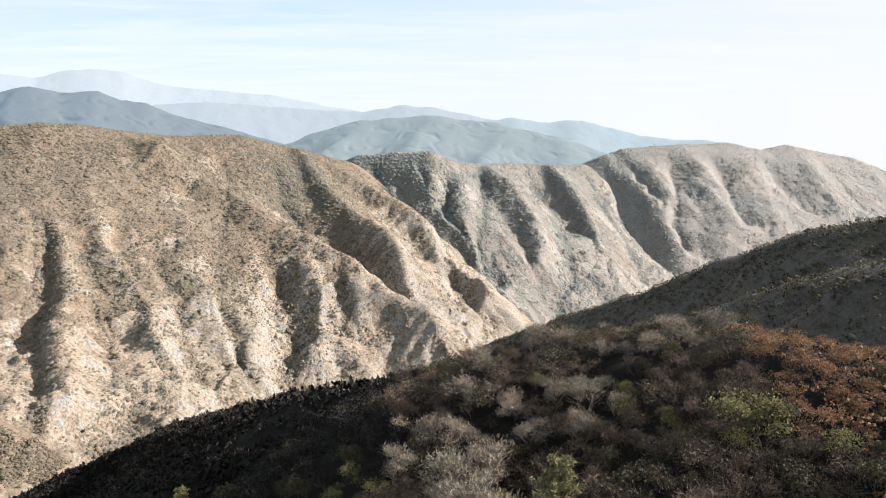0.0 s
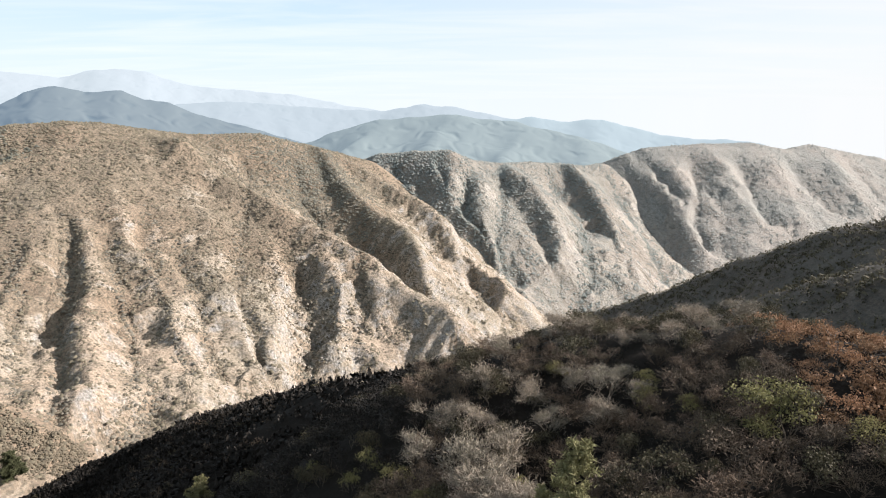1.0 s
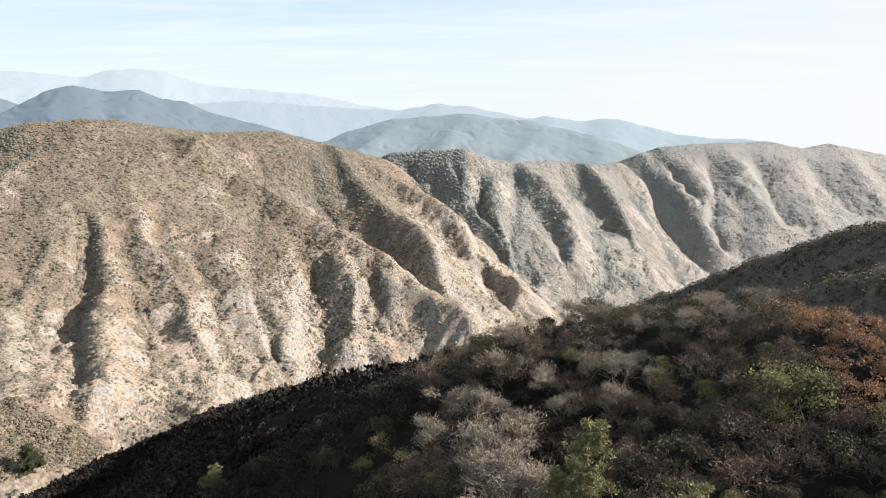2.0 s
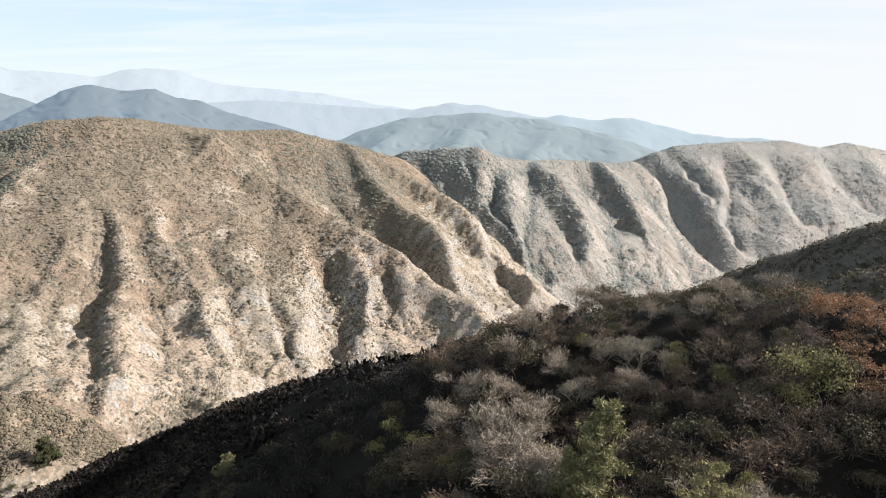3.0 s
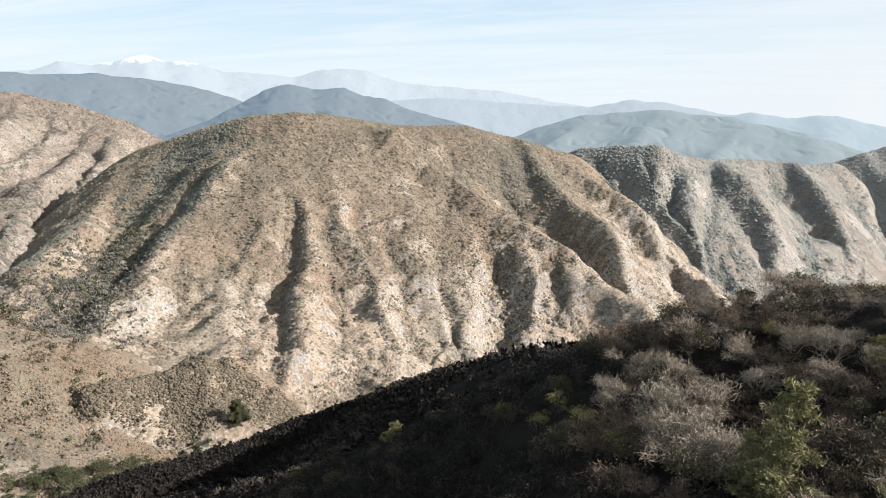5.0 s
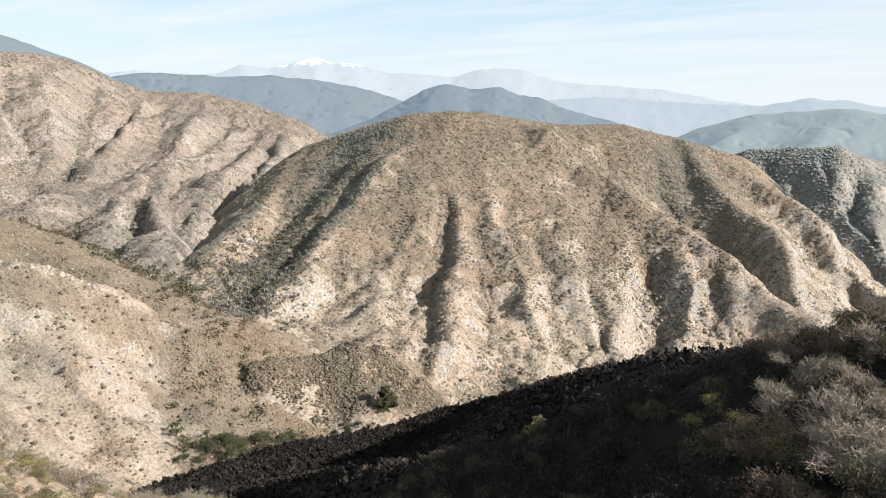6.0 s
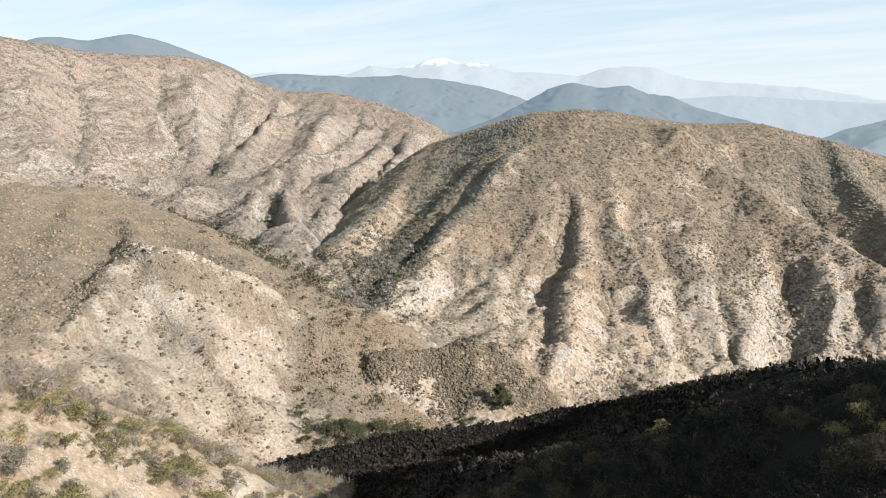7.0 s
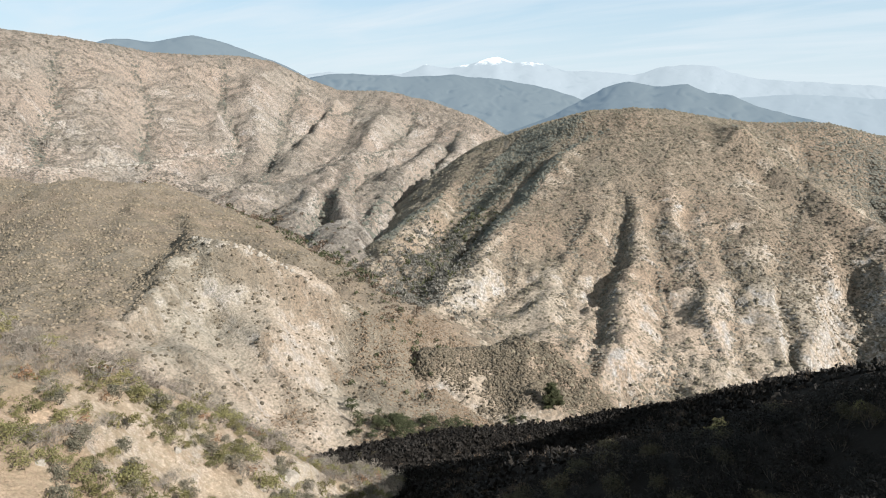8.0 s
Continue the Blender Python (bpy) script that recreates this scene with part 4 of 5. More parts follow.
def lobed(rng, count, lobes, radius, height, hollow=0.6):
    """Points over the lobes of a shrub's crown, uneven and with gaps."""
    c = np.stack([rng.normal(0, 0.42 * radius, lobes), rng.normal(0, 0.42 * radius, lobes), rng.uniform(0.3, 0.75, lobes) * height], -1)
    r = rng.uniform(0.32, 0.6, lobes) * radius
    k = rng.integers(0, lobes, count)
    d = rng.normal(size=(count, 3)); d /= np.linalg.norm(d, axis=1)[:, None]
    d[:, 2] = np.where(d[:, 2] < -0.3, -d[:, 2], d[:, 2])
    p = c[k] + d * (r[k] * rng.uniform(hollow, 1.15, count))[:, None] * (1, 1, 0.85)
    p[:, 2] = np.maximum(p[:, 2], 0.02 * height)
    return p


def low_dome():
    a = np.arange(5) * 2 * math.pi / 5
    co = np.concatenate([np.stack([np.cos(a), np.sin(a), np.full(5, -0.05)], -1), [[0, 0, 0.7]]])
    return co, np.array([(k, (k + 1) % 5, 5) for k in range(5)])


rng = np.random.default_rng(7)
one, two = clump_template(rng), clump_template(rng)
CLUMP = (np.concatenate([one[0] * (0.85, 0.7, 0.7), two[0] * (0.6, 0.65, 0.5) + (0.75, 0.35, 0)]), np.concatenate([one[1], two[1] + len(one[0])]))
DOME = low_dome()


def tuft_template(r, count, leaf, radius=1.0, height=1.2, lobes=5):
    """A shrub seen from afar: leafy sprays over a few lobes."""
    co, quads = leaf_quads(r, lobed(r, count, lobes, radius, height), leaf)
    return co, np.concatenate([quads[:, :3], quads[:, [0, 2, 3]]])


BALL = clump_template(rng, 6)


def brush(hill_name, count, box, size, material, label, wave=45, cover=0.5, shade=1.2, wet=0.9, face=None, shape=None, high=None, spot=None, patchy=0.8, shy=0.22, jitter=0.38):
    p = places_on(hill_name, count, rng, box, wave, cover, shade, wet, face, high, spot, patchy, shy)
    s = size * np.minimum(rng.lognormal(0, 0.4, len(p)), 2.1)
    return many("brush", *(shape or CLUMP), p, s, s * rng.uniform(0.7, 1.2, len(p)), rng, material, label, jitter=jitter)


brush("main_mountain", 220000, (-700, 60, 290, 1010), 0.95, M_BUSH, "olive and brown chaparral dotting the mountain", wave=13, cover=0.68, shade=0.7, wet=0.3, face=(0.4, -0.9), shape=DOME, high=225, patchy=0.7)
# dark brush on cliffs and in the bowl also stands in for their shade
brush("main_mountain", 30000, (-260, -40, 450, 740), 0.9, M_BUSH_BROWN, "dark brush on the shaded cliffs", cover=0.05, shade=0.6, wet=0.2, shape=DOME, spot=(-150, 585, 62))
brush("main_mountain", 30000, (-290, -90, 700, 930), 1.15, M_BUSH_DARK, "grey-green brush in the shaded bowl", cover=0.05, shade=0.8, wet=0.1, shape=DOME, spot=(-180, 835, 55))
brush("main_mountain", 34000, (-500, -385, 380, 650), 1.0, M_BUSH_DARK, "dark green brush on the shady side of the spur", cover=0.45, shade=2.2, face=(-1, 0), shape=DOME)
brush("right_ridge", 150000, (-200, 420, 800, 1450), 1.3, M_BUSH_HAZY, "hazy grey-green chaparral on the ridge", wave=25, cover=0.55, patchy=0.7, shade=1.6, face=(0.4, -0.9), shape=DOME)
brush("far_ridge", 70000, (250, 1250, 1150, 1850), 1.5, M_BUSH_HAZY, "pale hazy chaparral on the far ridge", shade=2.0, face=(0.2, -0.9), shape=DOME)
brush("west_mountain", 230000, (-1300, -580, 200, 1100), 1.2, M_BUSH_GREY, "grey-brown chaparral on the mountainside", wave=14, cover=0.62, shade=1.0, face=(0.8, -0.5), shape=DOME, patchy=0.7)
brush("knob_hill", 12000, (-400, -200, 70, 320), 0.62, M_BUSH_BROWN, "dark round shrubs dotting the pale face", cover=0.5, wave=9, wet=0.2, shape=BALL, shy=0.1, jitter=0.2)
brush("knob_hill", 42000, (-780, -320, 60, 330), 0.6, M_BUSH, "dark round shrubs on the gentle back of the hill", cover=0.6, wave=14, wet=0.8, shape=BALL, shy=0.5, jitter=0.22)
brush("knob_hill", 80000, (-780, -340, 60, 330), 0.5, M_BUSH_GOLD, "yellow-brown brush on the gentle back of the hill", cover=0.75, wave=25, wet=1.2, shape=DOME)
brush("knob_hill", 26000, (-310, -190, 150, 310), 0.5, M_BUSH_WARM, "dense warm brown brush on the toe of the hill", cover=1.0, wet=0.3, shape=CLUMP, patchy=0.6, shy=1.6, jitter=0.22)
brush("main_mountain", 22000, (-285, -190, 245, 335), 0.75, M_BUSH_BROWN, "dense brown brush on the low hump", cover=1.3, wet=0.3, shape=CLUMP, shy=0.9, jitter=0.22)



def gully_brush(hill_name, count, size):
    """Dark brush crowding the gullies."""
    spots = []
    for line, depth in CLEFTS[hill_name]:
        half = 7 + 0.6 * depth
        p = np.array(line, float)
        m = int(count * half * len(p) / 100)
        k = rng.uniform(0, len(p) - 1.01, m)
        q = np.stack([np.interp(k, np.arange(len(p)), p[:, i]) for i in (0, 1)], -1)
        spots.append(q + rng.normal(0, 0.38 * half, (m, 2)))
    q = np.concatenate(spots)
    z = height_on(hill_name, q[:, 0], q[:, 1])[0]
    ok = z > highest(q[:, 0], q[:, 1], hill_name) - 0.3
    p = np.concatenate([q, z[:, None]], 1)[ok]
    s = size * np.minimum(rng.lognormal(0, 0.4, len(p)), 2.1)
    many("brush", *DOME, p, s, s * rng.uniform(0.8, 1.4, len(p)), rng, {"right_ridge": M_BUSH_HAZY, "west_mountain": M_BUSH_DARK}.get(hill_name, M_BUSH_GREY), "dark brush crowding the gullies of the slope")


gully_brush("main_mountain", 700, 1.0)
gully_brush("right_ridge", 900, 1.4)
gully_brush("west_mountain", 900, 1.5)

# ---------------------------------------------------------------- plants
def stick(a, b, wa, wb):
    """A tapered three-sided stick."""
    a, b = np.asarray(a, float), np.asarray(b, float)
    d = b - a
    d = d / (np.linalg.norm(d) + 1e-9)
    u = np.cross(d, (0.3, 0.5, 0.81)); u /= np.linalg.norm(u) + 1e-9
    v = np.cross(d, u)
    ring = [math.cos(t) * u + math.sin(t) * v for t in (0, 2.094, 4.189)]
    co = [a + wa * r for r in ring] + [b + wb * r for r in ring]
    return co, [(0, 1, 4, 3), (1, 2, 5, 4), (2, 0, 3, 5)]


def branching(rng, stems, height, lean, levels, split, w0):
    """Sticks of a much-branched shrub; also the tips."""
    co, faces, tips = [], [], []

    def grow(p, d, size, w, level):
        q = p + d * size
        c, f = stick(p, q, w, w * 0.6)
        faces.extend([tuple(i + len(co) for i in g) for g in f]); co.extend(c)
        if level == 0:
            tips.append(q)
            return
        for _ in range(split):
            e = d + rng.normal(0, 0.5, 3)
            e[2] += 0.12
            grow(p + d * size * rng.uniform(0.55, 1.0), e / np.linalg.norm(e), size * rng.uniform(0.55, 0.8), w * 0.55, level - 1)
    for _ in range(stems):
        a = rng.uniform(0, 2 * math.pi)
        d = np.array([math.cos(a) * lean, math.sin(a) * lean, 1.0])
        grow(np.array([0.1 * math.cos(a), 0.1 * math.sin(a), -0.15]), d / np.linalg.norm(d), height * rng.uniform(0.34, 0.46), w0, levels)
    return np.array(co), np.array(faces), np.array(tips)


def flat_mesh(name, co, faces, material):
    mesh = bpy.data.meshes.new(name)
    mesh_from(mesh, co, faces, len(faces[0]))
    mesh.materials.append(material)
    return mesh


M_BARK = plant_material("grey_bark", (0.055, 0.045, 0.037), (0.11, 0.092, 0.076))
M_TWIG = plant_material("bare_grey_twigs", (0.15, 0.125, 0.104), (0.27, 0.228, 0.19))
M_TWIG_DARK = plant_material("bare_brown_twigs", (0.06, 0.044, 0.034), (0.135, 0.1, 0.076))
M_TWIG_MID = plant_material("weathered_twigs", (0.1, 0.088, 0.077), (0.2, 0.176, 0.154))
M_OLIVE = plant_material("dark_olive_leaves", (0.036, 0.032, 0.021), (0.088, 0.076, 0.05), through=0.2)
# leaf colour taken down to near black to hold the shade of the ridge
M_SHADE_LEAF = plant_material("shade_darkened_leaves", (0.008, 0.007, 0.006), (0.018, 0.0155, 0.0135))
M_GREEN = plant_material("yellow_green_leaves", (0.105, 0.1, 0.046), (0.21, 0.188, 0.088), through=0.25)
M_RUSSET = plant_material("russet_dry_leaves", (0.128, 0.072, 0.045), (0.25, 0.146, 0.088), through=0.2)
M_NEEDLE = plant_material("pine_needles", (0.095, 0.093, 0.045), (0.2, 0.185, 0.098), through=0.2)
M_OAK = plant_material("oak_leaves", (0.03, 0.035, 0.018), (0.08, 0.085, 0.045), through=0.15)
M_TREE_GREY = plant_material("leafless_tree_crowns", (0.09, 0.083, 0.076), (0.19, 0.175, 0.16))
M_SAGE = plant_material("grey_sage_leaves", (0.075, 0.07, 0.053), (0.15, 0.138, 0.105), through=0.15)
M_GRASSY = plant_material("yellow_olive_leaves", (0.07, 0.066, 0.028), (0.15, 0.135, 0.062), through=0.2)


def part(name, mesh, parent, label="", kind=""):
    ob = new(name, mesh)
    ob.parent = parent
    return tagged(ob, label, kind=kind)


def shrub(name, label, category, group, r, leaves=None, leaf=0.09, count=420, radius=1.2, height=1.6, lobes=7, twigs=(5, 2, 3), bark=None, lean=0.7, w0=0.035, spray=0):
    """A shrub: branching stems, and a crown of small leaves where it has any."""
    ob = tagged(new(name), label, category, group)
    co, faces, tips = branching(r, twigs[0], height, lean, twigs[1], twigs[2], w0)
    part("stem", flat_mesh(name + "_stems", co, faces, bark or M_BARK), ob)
    if spray:
        p = lobed(r, spray, lobes + 4, radius, height, 0.25)
        part("twig_spray", flat_mesh(name + "_twig_spray", *sliver_quads(r, p, 0.19, 0.011, 0.5), bark), ob, kind="stuff")
    if leaves:
        p = lobed(r, count, lobes, radius, height)
        part("foliage", flat_mesh(name + "_foliage", *leaf_quads(r, p, leaf), leaves), ob)
    return ob


def conifer(name, label, group, r, height=5.0, needles=M_NEEDLE, gaps=0.32, full=1.0):
    """An open young conifer with uneven limbs and tufts of needles."""
    ob = tagged(new(name), label, "tree", group)
    co, faces = stick((0, 0, -0.3), (0.04 * height, 0.02 * height, height), 0.022 * height, 0.004 * height)
    co, faces = list(co), list(faces)
    tufts = []
    z = 0.16 * height
    while z < height * 0.97:
        k = 1 - z / height
        for _ in range(r.integers(2, 5)):
            if r.uniform() < gaps:
                continue
            a = r.uniform(0, 2 * math.pi)
            size = full * height * (0.1 + 0.4 * k ** 0.7) * r.uniform(0.5, 1.15)
            p = np.array([0.04 * z, 0.02 * z, z])
            d = np.array([math.cos(a), math.sin(a), r.uniform(-0.15, 0.35)])
            q = p + d * size
            c, f = stick(p, q, 0.006 * height, 0.002 * height)
            faces.extend([tuple(i + len(co) for i in g) for g in f]); co.extend(c)
            m = int(9 + 26 * size)
            t = r.uniform(0.25, 1.05, (m, 1))
            tufts.append(p + d * size * t + r.normal(0, 0.045 * height * (0.4 + 0.6 * k), (m, 3)) * (1, 1, 0.6))
        z += height * r.uniform(0.035, 0.06)
    part("trunk", flat_mesh(name + "_trunk", np.array(co), np.array(faces), M_BARK), ob)
    tufts = np.concatenate(tufts)
    part("needles", flat_mesh(name + "_needles", *sliver_quads(r, np.repeat(tufts, 6, 0) + r.normal(0, 0.015 * height, (6 * len(tufts), 3)), 0.026 * height, 0.0055 * height, 1.2), needles), ob, kind="stuff")
    return ob


def broadleaf(name, label, group, r, height=7.0, leaves=M_OAK, count=900, leaf=0.28):
    """A small oak: trunk, limbs, and a lumpy crown."""
    ob = tagged(new(name), label, "tree", group)
    co, faces, tips = branching(r, 2, height * 0.8, 0.35, 3, 3, 0.03 * height)
    part("trunk", flat_mesh(name + "_trunk", co, faces, M_BARK), ob)
    p = lobed(r, count, 14, height * 0.5, height * 1.1)
    part("crown", flat_mesh(name + "_crown", *leaf_quads(r, p, leaf), leaves), ob)
    return ob


def stand(proto, x, y, size, r, sink=0.1):
    """A copy of a plant standing on the ground."""
    z = float(highest(np.array([x]), np.array([y]))[0]) - sink
    m = Matrix.LocRotScale((x, y, z), Euler((r.normal(0, 0.06), r.normal(0, 0.06), r.uniform(0, 6.28))), None)
    ob = copy_thing(proto, m)
    ob.scale = (size * r.uniform(0.9, 1.15), size * r.uniform(0.9, 1.15), size * r.uniform(0.85, 1.15))
    return ob


def discard(protos):
    for p in protos:
        for o in (*p.children_recursive, p):
            bpy.data.objects.remove(o)


r1 = np.random.default_rng(21)
G_RIDGE, G_SUNNY, G_BOTTOM = "shrubs on the shaded ridge", "shrubs on the sunny slope", "trees in the canyon bottom"
BARE = [shrub("bare_shrub", "leafless grey twiggy shrub on the shaded ridge", "shrub", G_RIDGE, r1, None, height=h, radius=1.3, twigs=(6, 2, 3), bark=M_TWIG, lean=0.55, w0=0.022, spray=1600) for h in (2.0, 2.5, 2.2)]
DRY = [shrub("dry_shrub", "dry brown twiggy shrub on the shaded ridge", "shrub", G_RIDGE, r1, M_TWIG_DARK, 0.045, 200, 1.25, 1.6, 6, twigs=(6, 2, 3), bark=M_TWIG_DARK, lean=0.8, w0=0.022, spray=900) for _ in range(3)]
OLIVE = [shrub("olive_shrub", "dense dark olive shrub on the shaded ridge", "shrub", G_RIDGE, r1, M_OLIVE, 0.06, 1100, 1.25, 1.7, n) for n in (7, 9, 8)]
SHADED = [shrub("evergreen_shrub", "shrub with deep shade put into its near-black leaf colour", "shrub", G_RIDGE, r1, M_SHADE_LEAF, 0.065, 850, 1.25, 1.7, n) for n in (7, 9)]
RUSSET = [shrub("russet_shrub", "low russet-brown dry shrub on the ridge", "shrub", G_RIDGE, r1, M_RUSSET, 0.05, 800, 1.1, 0.95, n, lean=1.0) for n in (7, 9)]
GREEN = [shrub("green_shrub", "yellow-green leafy shrub on the ridge", "shrub", G_RIDGE, r1, M_GREEN, 0.06, 1100, 1.3, 2.1, n) for n in (8, 10)]


def spaced(r, box, gap, tries):
    """Random places no nearer to each other than the gap."""
    cell, out = {}, []
    for x, y in zip(r.uniform(box[0], box[1], tries), r.uniform(box[2], box[3], tries)):
        i, j = int(x // gap), int(y // gap)
        if all((x - u) ** 2 + (y - v) ** 2 > gap * gap for a in (-1, 0, 1) for b in (-1, 0, 1) for u, v in cell.get((i + a, j + b), ())):
            cell.setdefault((i, j), []).append((x, y))
            out.append((x, y))
    return out


def ridge_shrubs():
    for x, y in spaced(r1, (-46, 50, 28, 92), 1.85, 9000):
        if float(height_on("near_ridge", np.array([x]), np.array([y]))[0][0]) < 247:
            continue
        drift = float(fbm(np.array([x / 14]), np.array([y / 14]), 3, 300)[0])
        rust = float(fbm(np.array([x / 11]), np.array([y / 11]), 2, 310)[0]) + (x - 28) / 12
        u = r1.uniform()
        # towards the left flank most shrubs have the shade in their leaf colour
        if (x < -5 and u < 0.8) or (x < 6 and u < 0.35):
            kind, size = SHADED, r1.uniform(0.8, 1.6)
        elif x > 26 and y > 46 and u < 0.9:
            kind, size = RUSSET, r1.uniform(0.9, 1.5)
        elif rust > 0.35 and u < 0.6:
            kind, size = RUSSET, r1.uniform(0.9, 1.6)
        elif drift > 0.05 and u < 0.3 and x > -14:
            kind, size = BARE, r1.uniform(0.75, 1.35)
        elif u < 0.62:
            kind, size = (DRY if x > -12 or u < 0.36 else OLIVE), r1.uniform(0.9, 1.6)
        elif u < 0.985:
            kind, size = OLIVE, r1.uniform(0.8, 1.6)
        else:
            kind, size = GREEN, r1.uniform(0.6, 0.95)
        stand(kind[r1.integers(len(kind))], x, y, size, r1)


ridge_shrubs()

# the ones that stand out
for x, y, size in ((1.5, 48, 1.9), (3.6, 45.2, 1.8), (5, 43, 1.6), (0.2, 47, 1.5), (2.2, 44, 1.6), (-1.5, 57, 1.5), (-3.6, 53.5, 1.5), (1.2, 56, 1.4), (3.3, 51.5, 1.7), (0.5, 50, 1.7), (2.5, 46.5, 1.8), (4.5, 44.5, 1.6), (11.5, 54.5, 1.6), (2.4, 60, 1.4), (12, 66, 1.2), (9, 67, 1.2), (4, 64, 1.3), (6, 58, 1.3)):
    stand(BARE[r1.integers(3)], x, y, size, r1)
for x, y, size in ((21.6, 48.5, 1.75), (22.6, 46.6, 1.6), (20.8, 47.2, 1.1), (27.5, 44.2, 1.0), (15.2, 55.5, 0.9), (8.5, 61, 0.8), (-2.5, 48, 1.0), (-5.5, 52, 1.0), (18, 52, 0.8), (-8, 56, 0.9), (3.6, 43.5, 0.9), (30, 43, 0.9)):
    stand(GREEN[r1.integers(2)], x, y, size, r1)
PINES = [conifer("pine_sapling", "open young pine with pale green needles", "pines on the ridge", r1, h, full=f) for h, f in ((4.6, 0.6), (4.2, 0.85))]
for k, (x, y, size) in enumerate(((6.6, 39.6, 1.6), (11.8, 35.6, 1.5), (14.2, 33.5, 0.95), (10.0, 35.5, 0.9), (5.0, 40.5, 1.1), (-37.8, 93.8, 1.5), (-36.9, 92.6, 1.0))):
    stand(PINES[k % 2], x, y, size, r1)
discard(BARE + DRY + OLIVE + SHADED + RUSSET + GREEN + PINES)


# farther down the ridge the shrubs run together
def twig_template(r, count, size, width, radius=1.0, height=1.3, lobes=6):
    co, quads = sliver_quads(r, lobed(r, count, lobes, radius, height, 0.2), size, width)
    return co, np.concatenate([quads[:, :3], quads[:, [0, 2, 3]]])


def thicket(hill_name, count, box, size, material, label, template, wave=20, cover=0.9, shade=0.3, wet=0.0, outside=None, patchy=0.8):
    p = places_on(hill_name, count, rng, box, wave, cover, shade, wet, patchy=patchy)
    if outside:
        x0, x1, y0, y1 = outside
        p = p[~((p[:, 0] > x0) & (p[:, 0] < x1) & (p[:, 1] > y0) & (p[:, 1] < y1))]
    s = size * np.minimum(rng.lognormal(0, 0.3, len(p)), 1.5)
    return many("thicket", *template, p - (0, 0, 0.1), s, s * rng.uniform(0.7, 1.3, len(p)), rng, material, label, jitter=0.06)


NEAR_BOX = (-48, 52, 26, 92)
# the near-black thickets below carry the flank's shade in their leaf colour
thicket("near_ridge", 4200, (-260, 75, 5, 300), 1.1, M_SHADE_LEAF, "dark olive shrubs run together on the shaded ridge", tuft_template(rng, 40, 0.18, 1.1, 0.75), outside=NEAR_BOX)
thicket("near_ridge", 3600, (-260, 75, 5, 300), 1.1, M_SHADE_LEAF, "dry brown shrubs run together on the shaded ridge", tuft_template(rng, 36, 0.18, 1.1, 0.7), outside=NEAR_BOX)
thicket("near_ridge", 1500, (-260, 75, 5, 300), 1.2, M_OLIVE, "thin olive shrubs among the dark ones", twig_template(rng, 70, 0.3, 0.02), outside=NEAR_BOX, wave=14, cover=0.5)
# black brush laid over the added spur in place of the cast shadow
thicket("near_ridge", 7500, (-185, -95, 95, 260), 1.25, M_SHADE_LEAF, "near-black brush crowding the foot of the shaded flank", tuft_template(rng, 30, 0.34, 1.1, 0.8), cover=1.4, patchy=0.3)
thicket("near_ridge", 21000, (-190, 12, 30, 260), 1.35, M_SHADE_LEAF, "dark shrubs closing over the shaded flank", tuft_template(rng, 17, 0.27, 1.1, 0.9), outside=NEAR_BOX, cover=1.2, wave=12)
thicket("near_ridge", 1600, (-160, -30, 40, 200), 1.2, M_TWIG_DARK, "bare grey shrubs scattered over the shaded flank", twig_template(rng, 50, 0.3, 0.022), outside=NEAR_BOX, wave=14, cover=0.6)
thicket("near_ridge", 3000, (-48, 52, 26, 92), 0.6, M_SHADE_LEAF, "low dark undergrowth between the shrubs", tuft_template(rng, 30, 0.17))
thicket("near_ridge", 2600, (28, 60, 36, 78), 0.75, M_RUSSET, "low russet growth on the sunny end of the ridge", tuft_template(rng, 40, 0.15), cover=1.2, wave=9)
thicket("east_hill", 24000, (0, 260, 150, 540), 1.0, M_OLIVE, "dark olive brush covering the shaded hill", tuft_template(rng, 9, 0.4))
thicket("east_hill", 16000, (0, 260, 150, 540), 1.05, M_SAGE, "grey brush on the shaded hill", tuft_template(rng, 9, 0.3), wave=30, cover=0.9)
thicket("east_hill", 2200, (0, 260, 150, 540), 1.2, M_TWIG_MID, "bare grey shrubs on the shaded hill", twig_template(rng, 40, 0.4, 0.045), wave=25, cover=0.5)

# ---------------------------------------------------------------- the sunny slope
r2 = np.random.default_rng(33)
SUNNY = [shrub("sage_shrub", "grey sage shrub on bare soil", "shrub", G_SUNNY, r2, M_SAGE, 0.07, 620, 1.0, 1.1, 6),
         shrub("yellow_shrub", "yellow-olive leafy shrub on bare soil", "shrub", G_SUNNY, r2, M_GRASSY, 0.07, 650, 1.1, 1.1, 7),
         shrub("olive_bush", "olive green bush on the sunny slope", "shrub", G_SUNNY, r2, M_GREEN, 0.07, 760, 1.2, 1.4, 7),
         shrub("russet_bush", "russet dry bush on the sunny slope", "shrub", G_SUNNY, r2, M_RUSSET, 0.09, 220, 1.0, 0.9, 6),
         shrub("bare_bush", "leafless grey bush on the slope crest", "shrub", G_SUNNY, r2, None, height=1.6, radius=1.2, twigs=(6, 2, 3), bark=M_TWIG_MID, lean=0.8, w0=0.025, spray=420)]


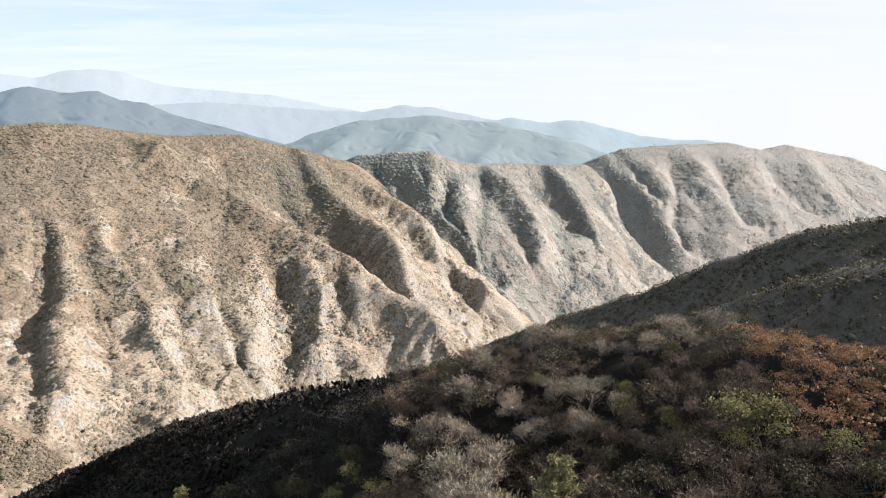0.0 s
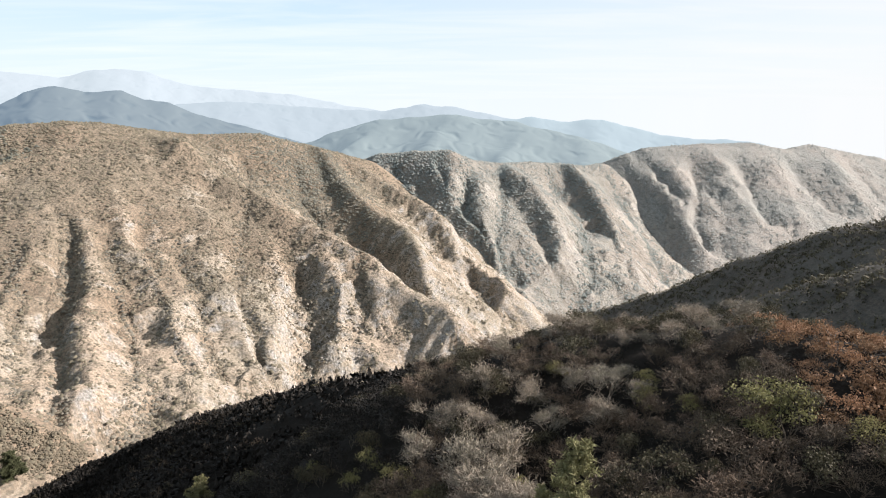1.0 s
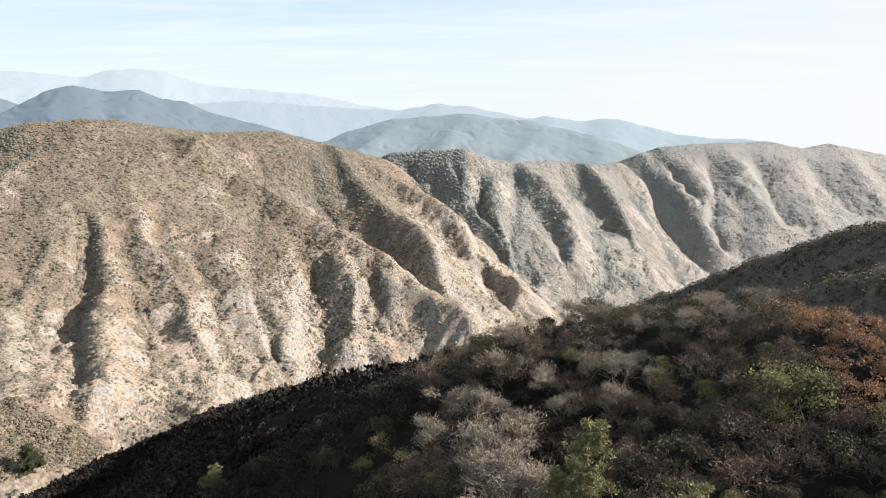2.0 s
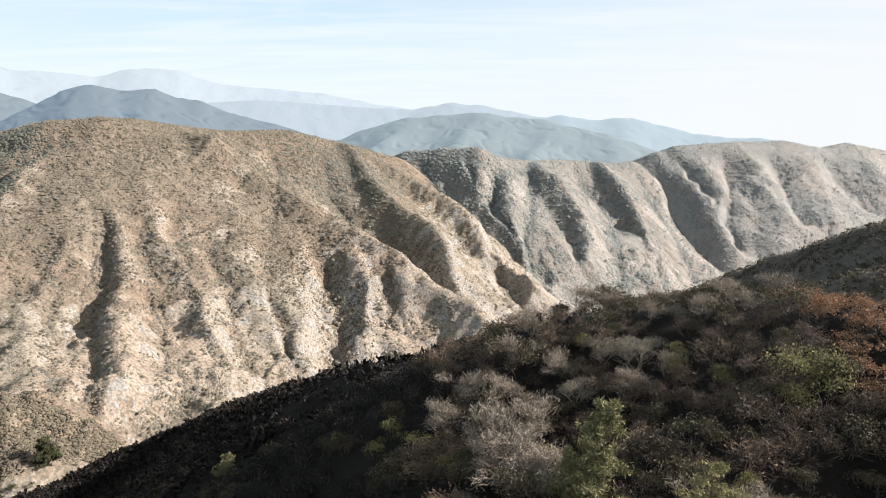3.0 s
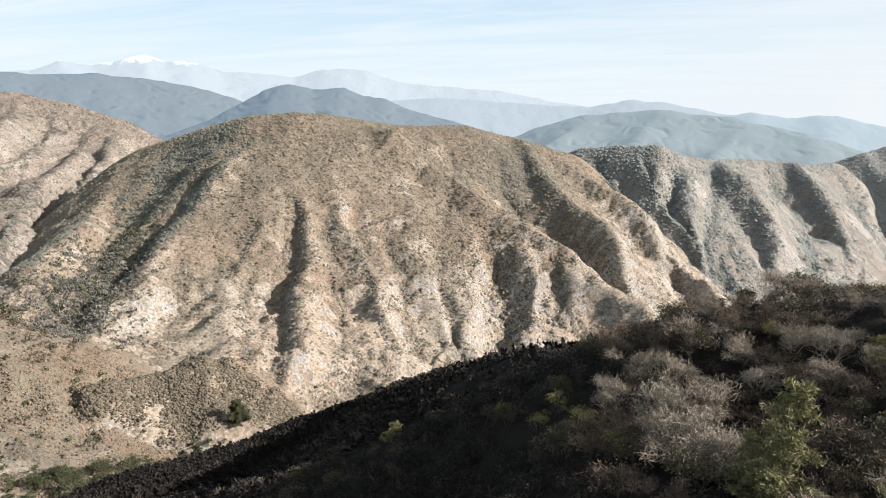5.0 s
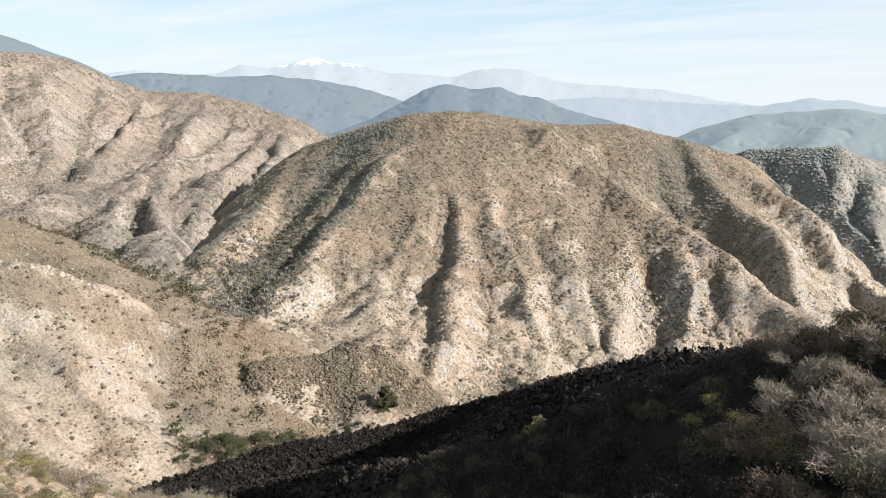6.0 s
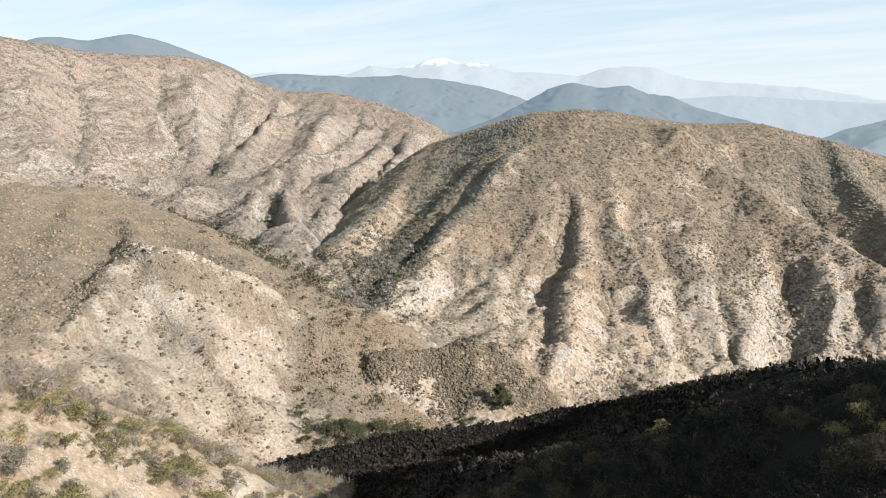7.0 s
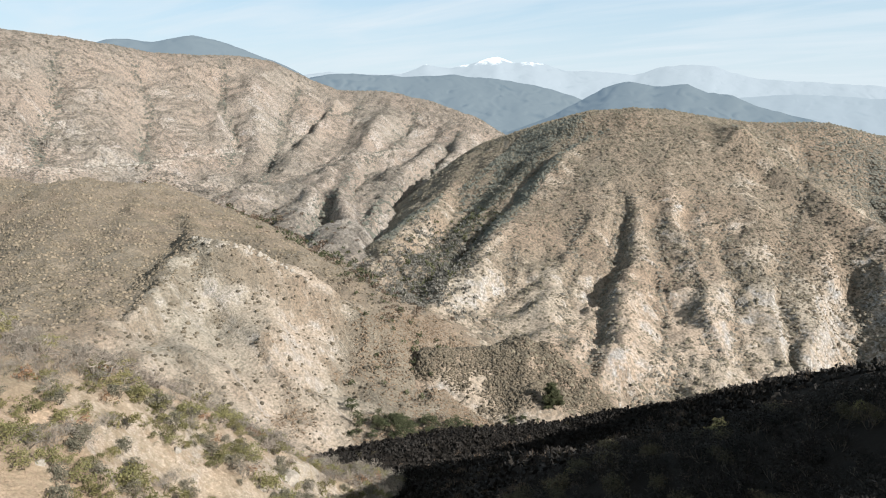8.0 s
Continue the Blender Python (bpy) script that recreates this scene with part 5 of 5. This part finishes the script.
def sunny_shrubs():
    for x, y in spaced(r2, (-172, -62, -5, 165), 2.0, 9000):
        p, q = np.array([x]), np.array([y])
        z = float(height_on("west_slope", p, q)[0][0])
        if z < float(highest(p, q)[0]) - 0.2:
            continue
        drift = float(fbm(p / 16, q / 16, 3, 410)[0])
        if drift < 0.05 and r2.uniform() < 0.82:
            continue
        u = r2.uniform()
        k = 4 if (u < 0.5 and x < -128) or u < 0.05 else 0 if u < 0.3 else 1 if u < 0.55 else 2 if u < 0.87 else 3
        stand(SUNNY[k], x, y, r2.uniform(1.5, 2.8) if k == 4 else r2.uniform(0.9, 2.4), r2)


sunny_shrubs()
# the big leafless ones along the crest
for x, y, size in ((-119, 30, 2.6), (-117, 34, 2.3), (-122, 33, 2.8), (-124, 38, 2.4), (-121, 40, 2.2), (-126, 30, 2.7), (-118, 26, 2.4), (-112, 31, 2.0), (-108, 36, 1.8), (-104, 33, 1.9), (-128, 44, 2.3), (-126, 48, 2.0),
                   (-129, 26, 2.5), (-124, 25, 2.6), (-130, 35, 2.4), (-98, 40, 1.8), (-101, 43, 1.7), (-127, 55, 1.7), (-128, 62, 1.6), (-126, 68, 1.5)):
    stand(SUNNY[4], x, y, size, r2)
discard(SUNNY)

thicket("west_slope", 2600, (-172, -62, -5, 165), 0.75, M_SAGE, "low grey sage growing over the sunny slope", tuft_template(rng, 40, 0.12), wave=10, cover=0.6)
thicket("west_slope", 2600, (-172, -62, -5, 165), 0.7, M_GRASSY, "low yellow-olive growth on the sunny slope", tuft_template(rng, 40, 0.12), wave=10, cover=0.5)
thicket("west_slope", 1900, (-185, -122, -5, 120), 1.35, M_TWIG_MID, "leafless grey brush along the slope crest", twig_template(rng, 80, 0.35, 0.025), wave=12, cover=0.7)


M_STONE = slope_material("pale_outcrop_rock", (0.34, 0.308, 0.268), (0.27, 0.243, 0.21), (0.2, 0.18, 0.15), (0.42, 0.4, 0.37), 0.3, 0.8, grit=0.9)


def outcrop(name, spots, spread_by, count, size, label):
    """Pale broken rock standing out of the slope."""
    line = np.array(spots, float)
    k = rng.uniform(0, len(line) - 1, count)
    x = np.interp(k, np.arange(len(line)), line[:, 0]) + rng.normal(0, spread_by, count)
    y = np.interp(k, np.arange(len(line)), line[:, 1]) + rng.normal(0, spread_by, count)
    s = size * rng.lognormal(0, 0.4, count)
    p = np.stack([x, y, highest(x, y) - 0.25 * s], -1)
    return many(name, *clump_template(rng, 5), p, s, s * rng.uniform(0.5, 1.0, count), rng, M_STONE, label, "rock", 0.35)


BOULDER_SPOTS = ((-87, 26.5, 1.7), (-115.5, 72.5, 2.7), (-114, 70.5, 1.8), (-104, 60, 1.3), (-117, 74.5, 1.4), (-95, 23.5, 1.2), (-108, 47, 1.0), (-112, 58, 1.1), (-120, 29, 0.9), (-100, 41, 0.8))


def boulder(name, label, r, size):
    """A weathered boulder with broken faces."""
    bm = bmesh.new()
    bmesh.ops.create_icosphere(bm, subdivisions=3, radius=1.0)
    cuts = [(Vector(r.normal(size=3)).normalized(), r.uniform(0.55, 0.85)) for _ in range(9)]
    for v in bm.verts:
        for way, depth in cuts:
            over = v.co.dot(way) - depth
            if over > 0:
                v.co -= way * over * 0.85
        v.co *= 1 + 0.05 * float(fbm(np.array([v.co.x * 2.5]), np.array([v.co.y * 2.5 + v.co.z]), 3, 77)[0])
        v.co.z *= 0.75
    mesh = bpy.data.meshes.new(name)
    bm.to_mesh(mesh)
    bm.free()
    mesh.materials.append(M_STONE)
    ob = tagged(new(name), label, "rock", "boulders on the sunny slope")
    body = part("stone", mesh, ob)
    body.scale = (size, size, size)
    return ob


BOULDERS = [boulder("boulder", "pale weathered boulder on the sunny slope", r2, k) for k in (0.8, 1.0, 0.7)]
for k, (x, y, size) in enumerate(BOULDER_SPOTS):
    stand(BOULDERS[k % 3], x, y, size, r2, 0.1)
discard(BOULDERS)
outcrop("rock_outcrop", ROADS[0], 6, 150, 2.4, "pale broken rock along the road cut")
outcrop("rock_outcrop", ROADS[1], 6, 50, 2.2, "pale broken rock along the upper road cut")
outcrop("rock_outcrop", [(-385, 192), (-372, 187), (-359, 188), (-348, 199), (-338, 212), (-326, 224)], 2.0, 110, 0.9, "pale rocks on the top of the knob")
outcrop("rock_outcrop", [(-150, 560), (-118, 535), (-95, 560), (-85, 590)], 7, 150, 1.1, "jagged pale cliff rocks low on the mountain")


def stream_trees(name, start, stop, count, width, size, material, label):
    """Small trees crowding along the canyon bottom."""
    line = np.array(FLOOR[0][0][start:stop], float)
    seg = np.linalg.norm(np.diff(line[:, :2], axis=0), axis=1)
    s = np.concatenate([[0], np.cumsum(seg)])
    t = rng.uniform(0, s[-1], count)
    x = np.interp(t, s, line[:, 0]) + rng.normal(0, width, count)
    y = np.interp(t, s, line[:, 1]) + rng.normal(0, width, count)
    p = np.stack([x, y, highest(x, y) - 0.3], -1)
    k = size * rng.lognormal(0, 0.3, count)
    return many(name, *tuft_template(rng, 46, 0.17, 0.9, 1.3, 7), p, k, k * rng.uniform(0.9, 1.5, count), rng, material, label, "trees", 0.06)


def side_canyon_grove(line, count, width, size, material, label):
    """Trees filling the side canyon under the spur."""
    line = np.array(line, float)
    k = rng.uniform(0, len(line) - 1.01, count)
    x = np.interp(k, np.arange(len(line)), line[:, 0]) + rng.normal(0, width, count)
    y = np.interp(k, np.arange(len(line)), line[:, 1]) + rng.normal(0, width, count)
    p = np.stack([x, y, highest(x, y) - 0.3], -1)
    s = size * rng.lognormal(0, 0.3, count)
    return many("grove", *tuft_template(rng, 34, 0.2, 0.9, 1.3, 6), p, s, s * rng.uniform(0.9, 1.5, count), rng, material, label, "trees", 0.06)


SIDE = [(-345, 322), (-372, 355), (-388, 385), (-402, 412), (-428, 462), (-446, 512), (-446, 556), (-430, 590)]
side_canyon_grove(SIDE[:5], 1500, 17, 2.0, M_TREE_GREY, "leafless grey trees filling the side canyon")
side_canyon_grove(SIDE[1:6], 420, 15, 2.0, M_OAK, "dark green oaks among the grey trees of the side canyon")
side_canyon_grove(SIDE[3:], 800, 13, 1.5, M_BUSH_DARK, "dark scrub oaks along the shady side of the spur")

for fold, trees in (([(-1022, 283), (-1014, 296), (-995, 302)], 90), ([(-913, 416), (-893, 436), (-875, 462)], 130), ([(-770, 529), (-791, 576), (-785, 605)], 90), ([(-912, 559), (-989, 638), (-1030, 711)], 110)):
    side_canyon_grove(fold, trees, 9, 2.3, M_TREE_GREY, "grey-green trees in a fold of the mountainside")

stream_trees("stream_trees", 0, 5, 420, 16, 2.6, M_TWIG_DARK, "leafless grey trees crowding the canyon bottom")
stream_trees("stream_trees", 0, 6, 260, 14, 2.6, M_OAK, "dark green trees along the canyon bottom")

# ---------------------------------------------------------------- canyon bottom
OAKS = [broadleaf("oak_tree", "dark green oak in the canyon bottom", G_BOTTOM, r2, h) for h in (7.0, 8.0)]
for k in range(30):
    stand(OAKS[k % 2], -228 + r2.normal(0, 9), 196 + r2.normal(0, 9), r2.uniform(0.45, 1.0), r2)
for k in range(46):
    stand(OAKS[k % 2], -226 + 0.6 * k + r2.normal(0, 5), 204 + 1.5 * k + r2.normal(0, 5), r2.uniform(0.4, 0.85), r2)
FIR = [conifer("fir_tree", "tall dark fir in the canyon bottom", G_BOTTOM, r2, 14, M_OAK, 0.05, 0.9)]
stand(FIR[0], -200, 288, 0.95, r2)
stand(FIR[0], -207, 262, 0.6, r2)
discard(OAKS + FIR)
